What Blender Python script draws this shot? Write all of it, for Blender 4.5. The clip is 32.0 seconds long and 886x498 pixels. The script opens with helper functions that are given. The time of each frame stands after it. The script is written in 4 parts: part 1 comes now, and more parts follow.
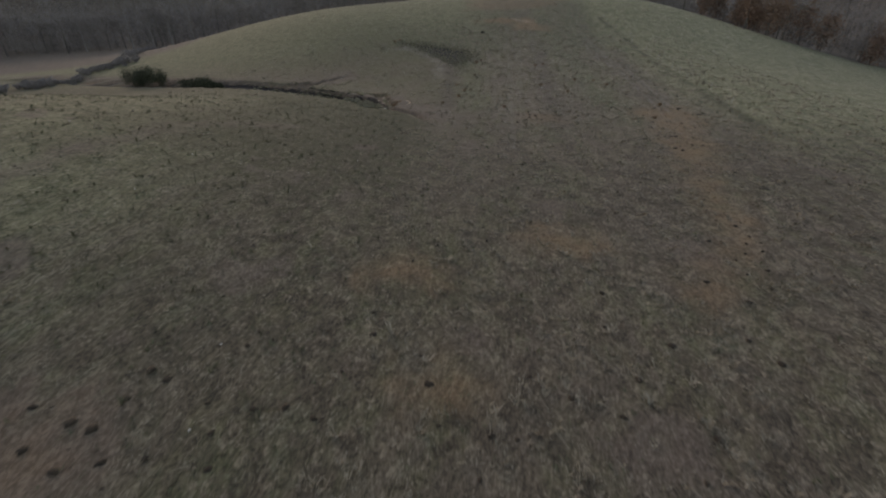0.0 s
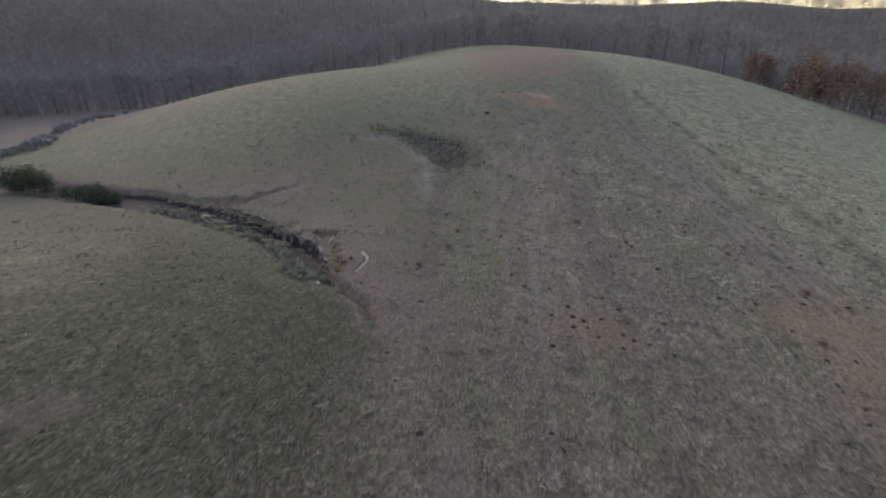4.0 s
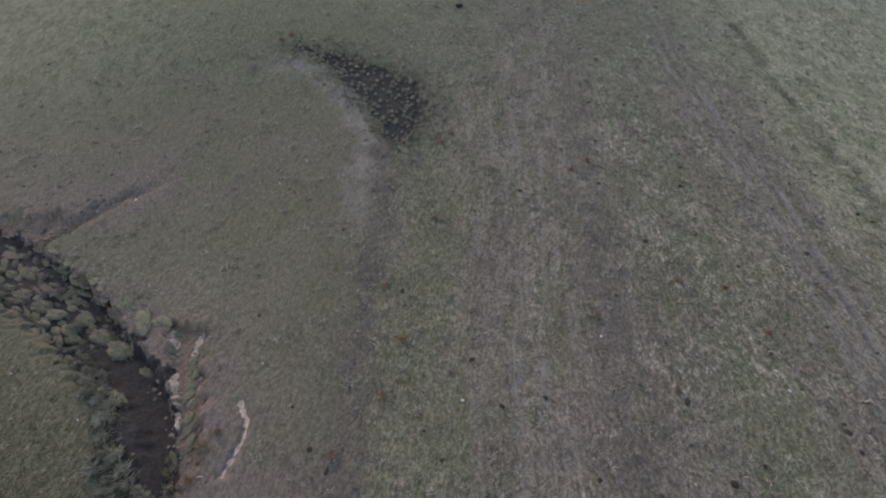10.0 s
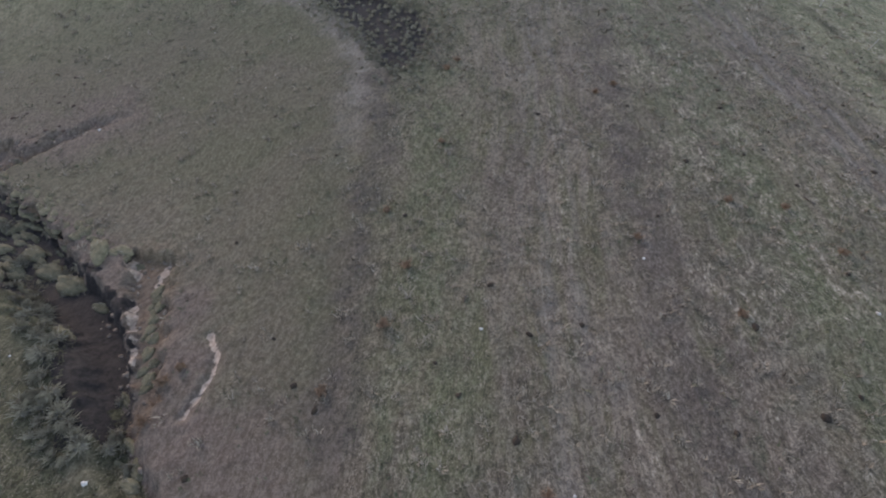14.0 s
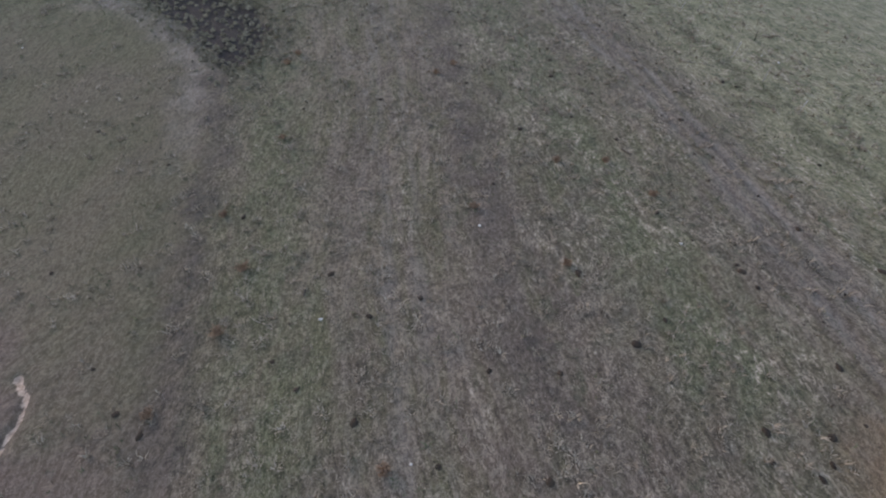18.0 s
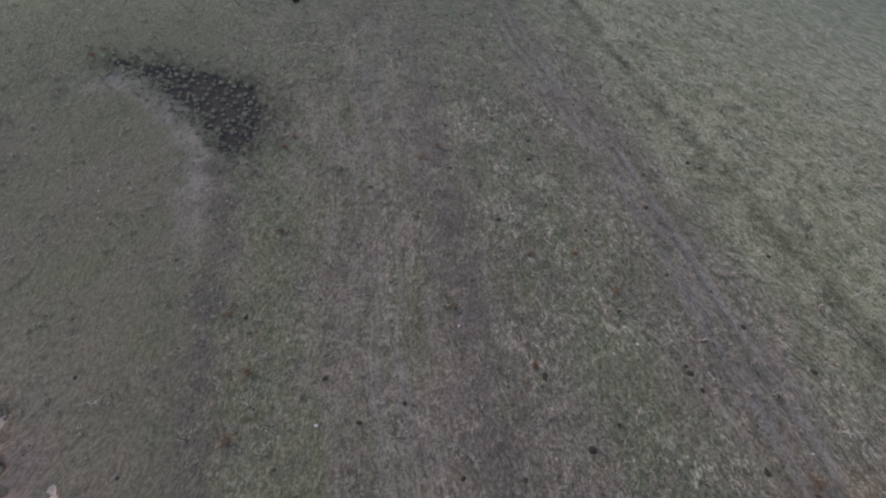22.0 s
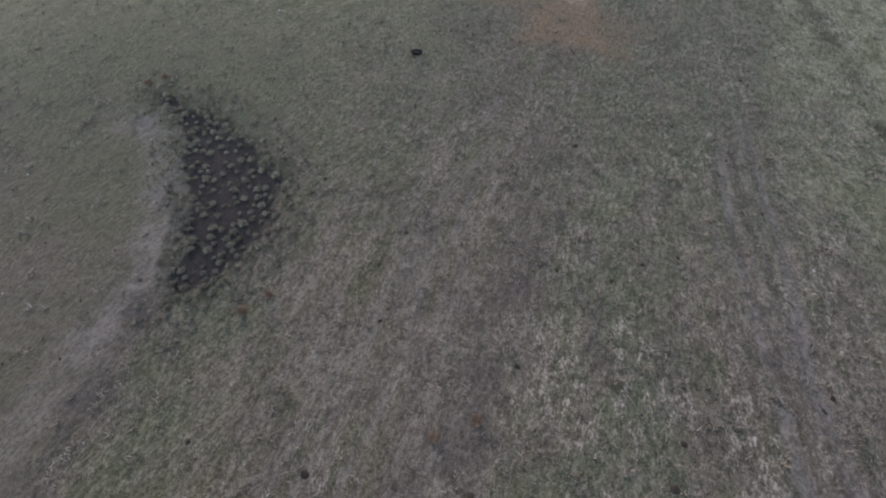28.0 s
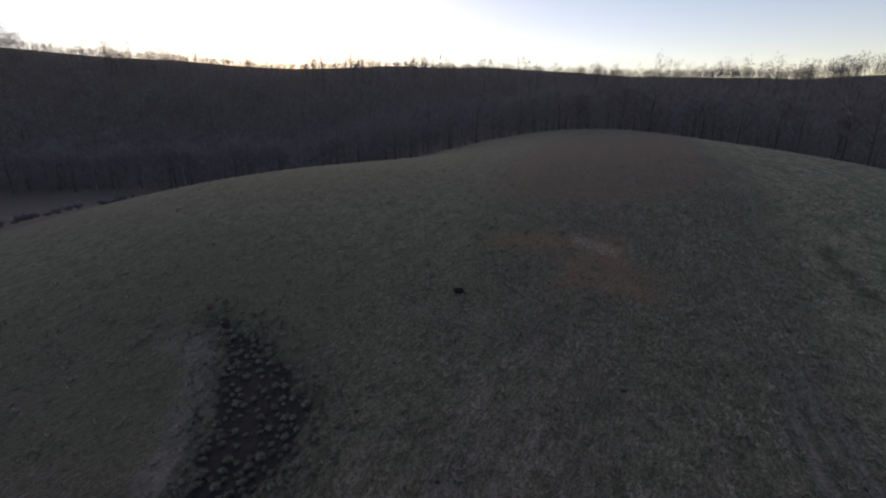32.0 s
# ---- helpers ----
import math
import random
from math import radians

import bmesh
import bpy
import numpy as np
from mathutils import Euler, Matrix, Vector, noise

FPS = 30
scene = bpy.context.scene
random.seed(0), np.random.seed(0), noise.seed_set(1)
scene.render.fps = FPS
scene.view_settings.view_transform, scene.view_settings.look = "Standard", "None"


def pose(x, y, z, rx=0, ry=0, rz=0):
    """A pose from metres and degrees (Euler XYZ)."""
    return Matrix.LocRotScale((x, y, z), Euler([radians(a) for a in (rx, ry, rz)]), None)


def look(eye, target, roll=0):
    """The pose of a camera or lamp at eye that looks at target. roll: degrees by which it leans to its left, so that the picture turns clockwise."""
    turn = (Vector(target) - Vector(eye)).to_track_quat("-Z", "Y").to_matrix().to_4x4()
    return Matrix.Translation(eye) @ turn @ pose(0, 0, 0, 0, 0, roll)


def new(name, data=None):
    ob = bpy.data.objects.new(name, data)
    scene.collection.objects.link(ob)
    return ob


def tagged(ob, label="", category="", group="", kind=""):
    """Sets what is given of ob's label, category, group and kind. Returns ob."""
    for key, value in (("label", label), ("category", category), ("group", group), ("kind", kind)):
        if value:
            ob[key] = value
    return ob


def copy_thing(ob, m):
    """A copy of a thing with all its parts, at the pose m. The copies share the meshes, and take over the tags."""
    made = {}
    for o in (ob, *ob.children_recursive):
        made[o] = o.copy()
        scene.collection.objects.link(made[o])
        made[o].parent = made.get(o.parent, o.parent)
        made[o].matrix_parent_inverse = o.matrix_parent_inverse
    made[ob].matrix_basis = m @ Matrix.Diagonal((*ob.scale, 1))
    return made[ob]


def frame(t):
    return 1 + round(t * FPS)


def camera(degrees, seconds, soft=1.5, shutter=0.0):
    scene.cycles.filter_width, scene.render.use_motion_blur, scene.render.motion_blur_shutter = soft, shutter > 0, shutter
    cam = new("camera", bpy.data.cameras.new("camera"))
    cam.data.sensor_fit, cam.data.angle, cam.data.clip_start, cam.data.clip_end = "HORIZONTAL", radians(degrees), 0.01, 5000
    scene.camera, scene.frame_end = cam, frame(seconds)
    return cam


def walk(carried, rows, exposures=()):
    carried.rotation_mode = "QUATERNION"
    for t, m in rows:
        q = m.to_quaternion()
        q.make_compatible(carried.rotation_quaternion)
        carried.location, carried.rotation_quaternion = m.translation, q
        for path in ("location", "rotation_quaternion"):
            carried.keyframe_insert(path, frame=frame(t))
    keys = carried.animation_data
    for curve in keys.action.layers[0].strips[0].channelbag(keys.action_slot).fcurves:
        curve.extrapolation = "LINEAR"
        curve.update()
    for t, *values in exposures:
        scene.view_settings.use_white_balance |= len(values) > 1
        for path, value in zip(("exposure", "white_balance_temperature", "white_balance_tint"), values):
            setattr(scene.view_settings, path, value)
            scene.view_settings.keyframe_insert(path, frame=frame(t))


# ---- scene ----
cam = camera(87.43, 32.0, soft=2.0, shutter=0.5)

# the drone's path: seconds, x, y, z, degrees of pitch below the horizon, heading (positive to the left), roll
FLIGHT = [
    (0, -3.89, 31.58, 16.71, 29.97, 2.83, -0.56),
    (0.5, -3.76, 36.08, 17.23, 30.50, 3.00, -0.51),
    (1, -3.51, 40.93, 17.95, 30.51, 3.33, -0.62),
    (2, -3.30, 51.10, 18.62, 30.30, 3.50, -0.43),
    (3, -2.87, 59.81, 19.61, 30.53, 3.82, -0.58),
    (3.5, -2.76, 64.20, 20.08, 25.01, 3.54, -0.51),
    (5.5, -2.56, 82.03, 20.65, 32.52, 3.76, -0.63),
    (6, -2.44, 86.53, 20.93, 39.07, 4.09, -0.68),
    (6.5, -2.32, 91.04, 21.27, 46.09, 4.46, -0.78),
    (7, -2.11, 94.90, 21.80, 46.02, 4.41, -0.60),
    (7.5, -1.81, 97.69, 23.10, 45.81, 4.34, -0.44),
    (8, -1.55, 99.30, 24.86, 45.75, 4.11, -0.21),
    (8.5, -1.27, 99.87, 26.67, 45.82, 2.44, 0.02),
    (9, -1.18, 99.81, 27.87, 46.02, 0.67, 0.48),
    (9.5, -1.18, 99.25, 27.56, 45.87, 0.23, 0.55),
    (10, -1.22, 98.80, 27.00, 45.84, 0.17, 0.45),
    (10.5, -1.25, 98.86, 26.60, 45.78, 0.05, 0.44),
    (11, -1.37, 98.83, 25.98, 45.67, -0.18, 0.56),
    (11.5, -1.45, 98.87, 25.46, 45.76, -0.28, 0.60),
    (12, -1.56, 98.71, 24.38, 45.73, -0.22, 0.57),
    (12.5, -1.68, 98.65, 23.32, 45.99, -0.21, 0.49),
    (13, -1.83, 98.60, 22.10, 46.05, -0.19, 0.44),
    (13.5, -2.00, 98.54, 20.79, 45.97, -0.24, 0.39),
    (15.5, -1.42, 98.86, 17.87, 45.82, -0.20, 0.23),
    (16, -0.70, 98.53, 17.69, 45.86, -0.21, 0.14),
    (16.5, 0.53, 98.19, 17.50, 45.77, -0.34, 0.27),
    (17, 1.74, 98.00, 17.76, 45.80, -2.08, 0.32),
    (17.5, 2.57, 97.85, 18.59, 46.10, -9.54, 0.58),
    (18, 2.93, 97.61, 19.20, 46.24, -12.88, 0.76),
    (18.5, 3.03, 97.38, 19.74, 46.17, -13.11, 0.67),
    (19, 3.08, 97.36, 21.01, 46.19, -13.18, 0.66),
    (19.5, 3.18, 97.31, 22.56, 46.28, -13.24, 0.57),
    (20, 3.27, 97.21, 23.75, 46.31, -13.28, 0.49),
    (20.5, 3.40, 97.13, 24.81, 46.28, -13.27, 0.44),
    (21, 3.48, 97.18, 25.33, 46.27, -13.31, 0.41),
    (21.5, 3.85, 98.11, 25.73, 46.32, -13.21, 0.40),
    (22, 4.46, 99.88, 25.90, 46.36, -13.16, 0.39),
    (22.5, 5.08, 101.88, 25.50, 46.28, -13.13, 0.42),
    (23, 5.90, 104.50, 24.93, 46.36, -13.08, 0.37),
    (23.5, 6.92, 107.45, 24.24, 46.33, -12.91, 0.25),
    (24, 8.10, 110.89, 23.67, 46.45, -12.15, 0.13),
    (24.5, 9.36, 114.53, 23.31, 46.20, -7.67, -0.26),
    (25, 10.74, 118.36, 23.33, 46.26, -7.14, -0.38),
    (25.5, 11.91, 121.71, 23.31, 46.47, -7.05, -0.23),
    (26, 12.50, 124.18, 22.88, 46.04, 3.11, -0.59),
    (26.5, 12.95, 125.54, 22.59, 45.63, 10.47, -0.91),
    (28.5, 13.28, 125.89, 21.93, 45.02, 15.93, -1.03),
    (29, 13.10, 125.85, 21.95, 45.11, 17.99, -1.14),
    (29.5, 13.18, 126.23, 22.58, 46.17, 20.65, -1.02),
    (30, 12.72, 126.91, 22.75, 46.03, 20.76, -0.23),
    (30.5, 12.43, 126.72, 22.18, 36.82, 19.75, -0.39),
    (31, 12.43, 126.82, 22.06, 26.98, 19.42, -0.25),
    (31.5, 12.41, 126.66, 21.88, 17.87, 19.15, -0.15),
    (32, 12.73, 126.59, 21.90, 17.20, 19.56, -0.26),
]
EXPOSURES = [
    (0, 0.99, 10300, 19), (1, 1.57, 9300, 20), (2, 1.63, 8900, 22), (3.5, 1.63, 8450, 23), (5.5, 1.56, 8850, 24), (8, 1.83, 8700, 24), (14, 1.79, 8450, 24),
    (23, 1.76, 8400, 25), (30.4, 1.83, 8600, 27), (31, 1.92, 8400, 26), (31.5, 0.33, 7800, 28), (32, -0.08, 7600, 29),
]


def drone_pose(x, y, z, pitch, heading, roll):
    return pose(x, y, z, 0, 0, heading) @ pose(0, 0, 0, 90 - pitch, 0, 0) @ pose(0, 0, 0, 0, 0, roll)


walk(cam, [(t, drone_pose(*row)) for t, *row in FLIGHT], EXPOSURES)

# ---- light ----
sky = bpy.data.worlds.new("dusk_sky")
scene.world = sky
sky.use_nodes = True
sky_nodes, sky_links = sky.node_tree.nodes, sky.node_tree.links
sky_tex = sky_nodes.new("ShaderNodeTexSky")
sky_tex.sky_type = "NISHITA"
sky_tex.sun_disc = False
SUN_HEIGHT, SUN_TURN = 15.0, -38.0
sky_tex.sun_elevation, sky_tex.sun_rotation = radians(SUN_HEIGHT), radians(SUN_TURN)
sky_tex.altitude, sky_tex.air_density, sky_tex.dust_density, sky_tex.ozone_density = 250, 0.9, 0.25, 1.2
sky_nodes["Background"].inputs["Strength"].default_value = 0.15
sky_links.new(sky_tex.outputs["Color"], sky_nodes["Background"].inputs["Color"])
sun = new("sun", bpy.data.lights.new("sun", "SUN"))
sun.data.energy, sun.data.angle, sun.data.color = 0.65, radians(35), (1.0, 0.9, 0.82)
sun_way = Vector((math.sin(radians(SUN_TURN)) * math.cos(radians(SUN_HEIGHT)),
                  math.cos(radians(SUN_TURN)) * math.cos(radians(SUN_HEIGHT)), math.sin(radians(SUN_HEIGHT))))
sun.matrix_world = look(sun_way * 100, (0, 0, 0))


# ---- materials ----
class Shader:
    """A node material in the making: short calls for the nodes that are used here."""

    def __init__(self, name, rough=0.9):
        self.mat = bpy.data.materials.new(name)
        self.mat.use_nodes = True
        self.nodes, self.links = self.mat.node_tree.nodes, self.mat.node_tree.links
        self.bsdf = self.nodes["Principled BSDF"]
        self.bsdf.inputs["Roughness"].default_value = rough
        self.bsdf.inputs["Specular IOR Level"].default_value = 0.25

    def put(self, socket, value):
        if isinstance(value, bpy.types.NodeSocket):
            self.links.new(value, socket)
        elif isinstance(value, tuple) and len(value) == 3 and len(socket.default_value) == 4:
            socket.default_value = (*value, 1)
        else:
            socket.default_value = value

    def place(self, scale=(1, 1, 1), turn=0.0):
        coord = self.nodes.new("ShaderNodeTexCoord")
        m = self.nodes.new("ShaderNodeMapping")
        m.inputs["Scale"].default_value = scale
        m.inputs["Rotation"].default_value = (0, 0, radians(turn))
        self.links.new(coord.outputs["Object"], m.inputs["Vector"])
        return m.outputs["Vector"]

    def noise(self, scale, detail=3.0, vector=None, rough=0.55):
        n = self.nodes.new("ShaderNodeTexNoise")
        n.inputs["Scale"].default_value, n.inputs["Detail"].default_value = scale, detail
        n.inputs["Roughness"].default_value = rough
        self.links.new(vector or self.place(), n.inputs["Vector"])
        return n.outputs["Fac"]

    def span(self, value, a, b, lo=0.0, hi=1.0):
        n = self.nodes.new("ShaderNodeMapRange")
        n.interpolation_type = "SMOOTHSTEP"
        for k, v in enumerate((value, a, b, lo, hi)):
            self.put(n.inputs[k], v)
        return n.outputs[0]

    def sums(self, op, a, b):
        n = self.nodes.new("ShaderNodeMath")
        n.operation = op
        n.use_clamp = op == "ADD"
        self.put(n.inputs[0], a), self.put(n.inputs[1], b)
        return n.outputs[0]

    def mix(self, fac, a, b, kind="MIX"):
        n = self.nodes.new("ShaderNodeMix")
        n.data_type, n.blend_type = "RGBA", kind
        self.put(n.inputs[0], fac), self.put(n.inputs[6], a), self.put(n.inputs[7], b)
        return n.outputs[2]

    def attribute(self, name):
        n = self.nodes.new("ShaderNodeAttribute")
        n.attribute_name = name
        return n.outputs["Fac"]

    def any_piece(self, a, b, kind="island"):
        """A colour between a and b by chance, one for each loose piece or each object."""
        if kind == "island":
            out = self.nodes.new("ShaderNodeNewGeometry").outputs["Random Per Island"]
        else:
            out = self.nodes.new("ShaderNodeObjectInfo").outputs["Random"]
        return self.mix(out, a, b)

    def bump(self, height, strength=0.5, distance=0.05):
        n = self.nodes.new("ShaderNodeBump")
        n.inputs["Strength"].default_value, n.inputs["Distance"].default_value = strength, distance
        self.links.new(height, n.inputs["Height"])
        self.links.new(n.outputs["Normal"], self.bsdf.inputs["Normal"])

    def done(self, colour, rough=None):
        self.put(self.bsdf.inputs["Base Color"], colour)
        if rough is not None:
            self.put(self.bsdf.inputs["Roughness"], rough)
        return self.mat


def ground_material():
    s = Shader("pasture", 0.95)
    s.bsdf.inputs["Sheen Weight"].default_value, s.bsdf.inputs["Sheen Roughness"].default_value = 0.03, 0.5
    # the grass lies in rows: "flow" holds metres across the rows, metres along them, and height
    flow = s.nodes.new("ShaderNodeAttribute")
    flow.attribute_name = "flow"

    def rows(across, along_, seed=0.0):
        m = s.nodes.new("ShaderNodeMapping")
        m.inputs["Scale"].default_value = (across, along_, 0.2)
        m.inputs["Location"].default_value = (seed, seed * 1.7, 0)
        s.links.new(flow.outputs["Vector"], m.inputs["Vector"])
        return m.outputs["Vector"]

    calm, tufty, dry, bald = (s.attribute(n) for n in ("calm", "tufty", "dry", "bald"))
    middle, fine, grain = s.noise(0.9, 5, rough=0.65), s.noise(4.5, 5, rough=0.72), s.noise(17.0, 3, rough=0.7)
    combed = s.noise(1.0, 4, rows(4.5, 1.7), 0.7)
    tone = s.sums("ADD", s.sums("MULTIPLY", fine, 0.36), s.sums("MULTIPLY", grain, 0.3))
    tone = s.span(s.sums("ADD", tone, s.sums("MULTIPLY", combed, 0.34)), 0.4, 0.61)
    sward = s.mix(tone, (0.044, 0.043, 0.023), (0.168, 0.156, 0.092))
    straw = s.mix(tone, (0.082, 0.064, 0.046), (0.258, 0.207, 0.153))
    umber = s.mix(tone, (0.052, 0.04, 0.032), (0.175, 0.138, 0.112))
    plain = s.mix(tone, (0.088, 0.073, 0.05), (0.163, 0.14, 0.101))
    # dark tone for trodden lanes and for the shadow painted along the swale
    worn_shade = s.mix(tone, (0.043, 0.037, 0.032), (0.122, 0.104, 0.09))
    moss = s.mix(tone, (0.018, 0.02, 0.01), (0.079, 0.078, 0.043))
    soil = s.mix(tone, (0.13, 0.084, 0.05), (0.275, 0.185, 0.118))
    grey = s.mix(tone, (0.112, 0.095, 0.078), (0.272, 0.234, 0.194))
    mud = s.mix(s.span(fine, 0.35, 0.65), (0.009, 0.008, 0.008), (0.034, 0.027, 0.025))
    clay = s.mix(tone, (0.28, 0.205, 0.155), (0.54, 0.42, 0.33))
    litter = s.mix(s.span(middle, 0.3, 0.7), (0.075, 0.06, 0.05), (0.16, 0.128, 0.106))
    # greener grass, its pale tone raised to take in the haze over it
    lush = s.mix(tone, (0.103, 0.1, 0.054), (0.38, 0.348, 0.225))
    mottle = s.span(s.noise(1.0, 4, rows(0.8, 0.5, 3.0), 0.66), 0.38, 0.62)
    lush = s.mix(mottle, s.mix(tone, (0.06, 0.066, 0.032), (0.205, 0.204, 0.118)), lush)
    # straw, green and trampled brown lie in long patches
    broad = s.noise(1.0, 4, rows(0.3, 0.085, 5.0), 0.6)
    lanes = s.noise(1.0, 4, rows(1.1, 0.12, 9.0), 0.62)
    parched = s.span(s.sums("ADD", s.sums("MULTIPLY", lanes, 0.5), s.sums("MULTIPLY", broad, 0.5)), 0.4, 0.6)
    trodden = s.span(s.sums("ADD", s.sums("MULTIPLY", s.noise(1.0, 4, rows(0.55, 0.3, 21.0), 0.65), 0.5), s.sums("MULTIPLY", s.noise(1.0, 3, rows(0.16, 0.05, 31.0)), 0.5)), 0.42, 0.58, 0.1, 0.85)
    ground = s.mix(s.sums("MULTIPLY", parched, dry), sward, straw)
    ground = s.mix(s.sums("MULTIPLY", trodden, dry), ground, umber)
    ground = s.mix(s.sums("MULTIPLY", s.span(lanes, 0.42, 0.64, 0.0, 0.7), s.attribute("streaked")), ground, grey)
    ground = s.mix(s.sums("MULTIPLY", calm, 0.85), ground, s.mix(s.span(s.noise(0.12, 3), 0.35, 0.65), plain, s.mix(tone, (0.072, 0.067, 0.04), (0.15, 0.14, 0.09))))
    ground = s.mix(s.sums("MULTIPLY", s.attribute("green"), s.span(s.noise(1.0, 4, rows(0.7, 0.3, 70.0), 0.65), 0.36, 0.6, 0.25, 0.9)), ground, s.mix(tone, (0.04, 0.047, 0.024), (0.168, 0.172, 0.104)))
    ground = s.mix(s.attribute("lush"), ground, lush)
    ground = s.mix(s.attribute("mossy"), ground, moss)
    # pale bleached tufts, thickest where the grass stands longest
    tufts = s.span(s.noise(1.0, 4, rows(2.4, 1.3, 40.0), 0.65), 0.47, 0.6)
    tufts = s.sums("MULTIPLY", tufts, s.span(s.noise(1.0, 3, rows(0.42, 0.17, 50.0), 0.6), 0.4, 0.64, 0.1, 1.0))
    tufts = s.sums("MULTIPLY", tufts, s.span(s.noise(9.0, 3, s.place((1, 0.55, 1), 0), 0.65), 0.47, 0.57, 0.08, 1.0))
    tufts = s.sums("MULTIPLY", s.sums("MULTIPLY", tufts, tufty), s.span(bald, 0.1, 0.75, 1.0, 0.25))
    ground = s.mix(tufts, ground, s.mix(tone, (0.2, 0.167, 0.126), (0.48, 0.405, 0.315)))
    low = s.span(s.noise(1.0, 4, rows(0.75, 0.5, 60.0), 0.6), 0.57, 0.7, 0.0, 0.6)
    ground = s.mix(s.sums("MULTIPLY", low, tufty), ground, s.mix(tone, (0.028, 0.034, 0.02), (0.1, 0.11, 0.068)))
    # the trampled ground of the lower pasture is rougher
    rough = s.sums("MULTIPLY", s.span(s.noise(0.75, 6, s.place((1, 0.8, 1), 0), rough=0.68), 0.41, 0.62, 0.1, 0.85), s.attribute("rough"))
    ground = s.mix(rough, ground, s.mix(tone, (0.03, 0.024, 0.019), (0.108, 0.083, 0.062)))
    clumps = s.sums("MULTIPLY", s.span(s.noise(1.7, 5, s.place((1, 0.8, 1), 40), rough=0.66), 0.55, 0.7, 0.0, 0.65), s.attribute("rough"))
    ground = s.mix(clumps, ground, s.mix(tone, (0.15, 0.115, 0.082), (0.37, 0.3, 0.225)))
    edge = s.sums("SUBTRACT", s.sums("MULTIPLY", middle, 0.7), 0.35)

    def zone(name, lo=0.35, hi=0.65):
        return s.span(s.sums("ADD", s.attribute(name), s.sums("MULTIPLY", edge, s.attribute(name))), lo, hi)

    ground = s.mix(zone("track", 0.1, 0.9), ground, grey)
    ground = s.mix(zone("worn_shade", 0.1, 0.85), ground, worn_shade)
    ground = s.mix(zone("bank", 0.1, 0.9), ground, s.mix(tone, (0.086, 0.064, 0.052), (0.197, 0.152, 0.126)))
    ground = s.mix(s.sums("MULTIPLY", zone("soil", 0.1, 0.9), s.span(s.noise(0.32, 4, rough=0.6), 0.35, 0.6, 0.45, 1.0)), ground, soil)
    ground = s.mix(zone("litter", 0.3, 0.7), ground, litter)
    ground = s.mix(zone("mud"), ground, mud)
    ragged = s.sums("ADD", s.attribute("clay"), s.sums("MULTIPLY", s.sums("SUBTRACT", fine, 0.5), s.sums("MULTIPLY", s.attribute("clay"), 2.2)))
    ground = s.mix(s.span(ragged, 0.3, 0.65), ground, clay)
    firm = s.span(zone("mud"), 0.0, 1.0, 1.0, 0.1)
    # single straws, pale flecks and dark gaps
    ground = s.mix(s.sums("MULTIPLY", s.span(grain, 0.62, 0.74, 0.0, 0.4), firm), ground, (0.34, 0.3, 0.25))
    ground = s.mix(s.sums("MULTIPLY", s.span(s.noise(3.1, 6, rough=0.75), 0.62, 0.74, 0.0, 0.5), s.span(calm, 0.0, 1.0, 1.0, 0.5)), ground, (0.035, 0.028, 0.024))
    curl = s.sums("ABSOLUTE", s.sums("SUBTRACT", s.noise(4.4, 1.5, s.place((1, 0.7, 1), 0), rough=0.6), 0.5), 0.0)
    some = s.span(s.noise(1.3, 4, s.place((1, 1, 1), 80), rough=0.65), 0.4, 0.6, 0.08, 0.66)
    some = s.sums("MULTIPLY", s.sums("MULTIPLY", some, s.span(bald, 0.1, 0.75, 1.0, 0.22)), s.span(calm, 0.0, 1.0, 1.0, 0.4))
    ground = s.mix(s.sums("MULTIPLY", s.sums("MULTIPLY", s.span(curl, 0.0, 0.026, 1.0, 0.0), some), firm), ground, s.mix(grain, (0.22, 0.182, 0.138), (0.5, 0.43, 0.335)))
    gaps = s.sums("ABSOLUTE", s.sums("SUBTRACT", s.noise(3.7, 2, s.place((1, 0.7, 1), 0), rough=0.62), 0.46), 0.0)
    ground = s.mix(s.sums("MULTIPLY", s.span(gaps, 0.0, 0.03, 0.5, 0.0), s.span(calm, 0.0, 1.0, 1.0, 0.45)), ground, (0.034, 0.03, 0.024))
    s.bump(s.sums("ADD", s.sums("MULTIPLY", s.noise(2.3, 6, s.place((1, 1, 1), 70), rough=0.75), 0.75), s.sums("MULTIPLY", grain, 0.25)), 0.5, 0.14)
    s.put(s.bsdf.inputs["Specular IOR Level"], s.span(zone("mud"), 0.0, 1.0, 0.12, 0.25))
    return s.done(ground, s.span(zone("mud"), 0.0, 1.0, 0.96, 0.85))


def simple(name, a, b, scale=6.0, rough=0.9, kind="", bump=0.02):
    """A mottled material between two colours, also varied from piece to piece or from object to object."""
    s = Shader(name, rough)
    n = s.noise(scale, 4)
    colour = s.mix(s.span(n, 0.32, 0.68), a, b)
    if kind:
        colour = s.mix(0.5, colour, s.any_piece(a, b, kind))
    s.bump(n, 0.5, bump)
    return s.done(colour)


M_GROUND = ground_material()
M_BARK = simple("bark", (0.07, 0.062, 0.056), (0.15, 0.137, 0.125), 3.0, 0.9, "object")
M_PALE_BARK = simple("pale_bark", (0.17, 0.16, 0.15), (0.29, 0.27, 0.255), 3.0, 0.9, "object")
M_TWIG = simple("bare_twigs", (0.145, 0.13, 0.126), (0.275, 0.247, 0.24), 0.4, 0.9, "island")
M_RUST = simple("rust_leaves", (0.13, 0.084, 0.064), (0.25, 0.16, 0.122), 0.6, 0.85, "island")
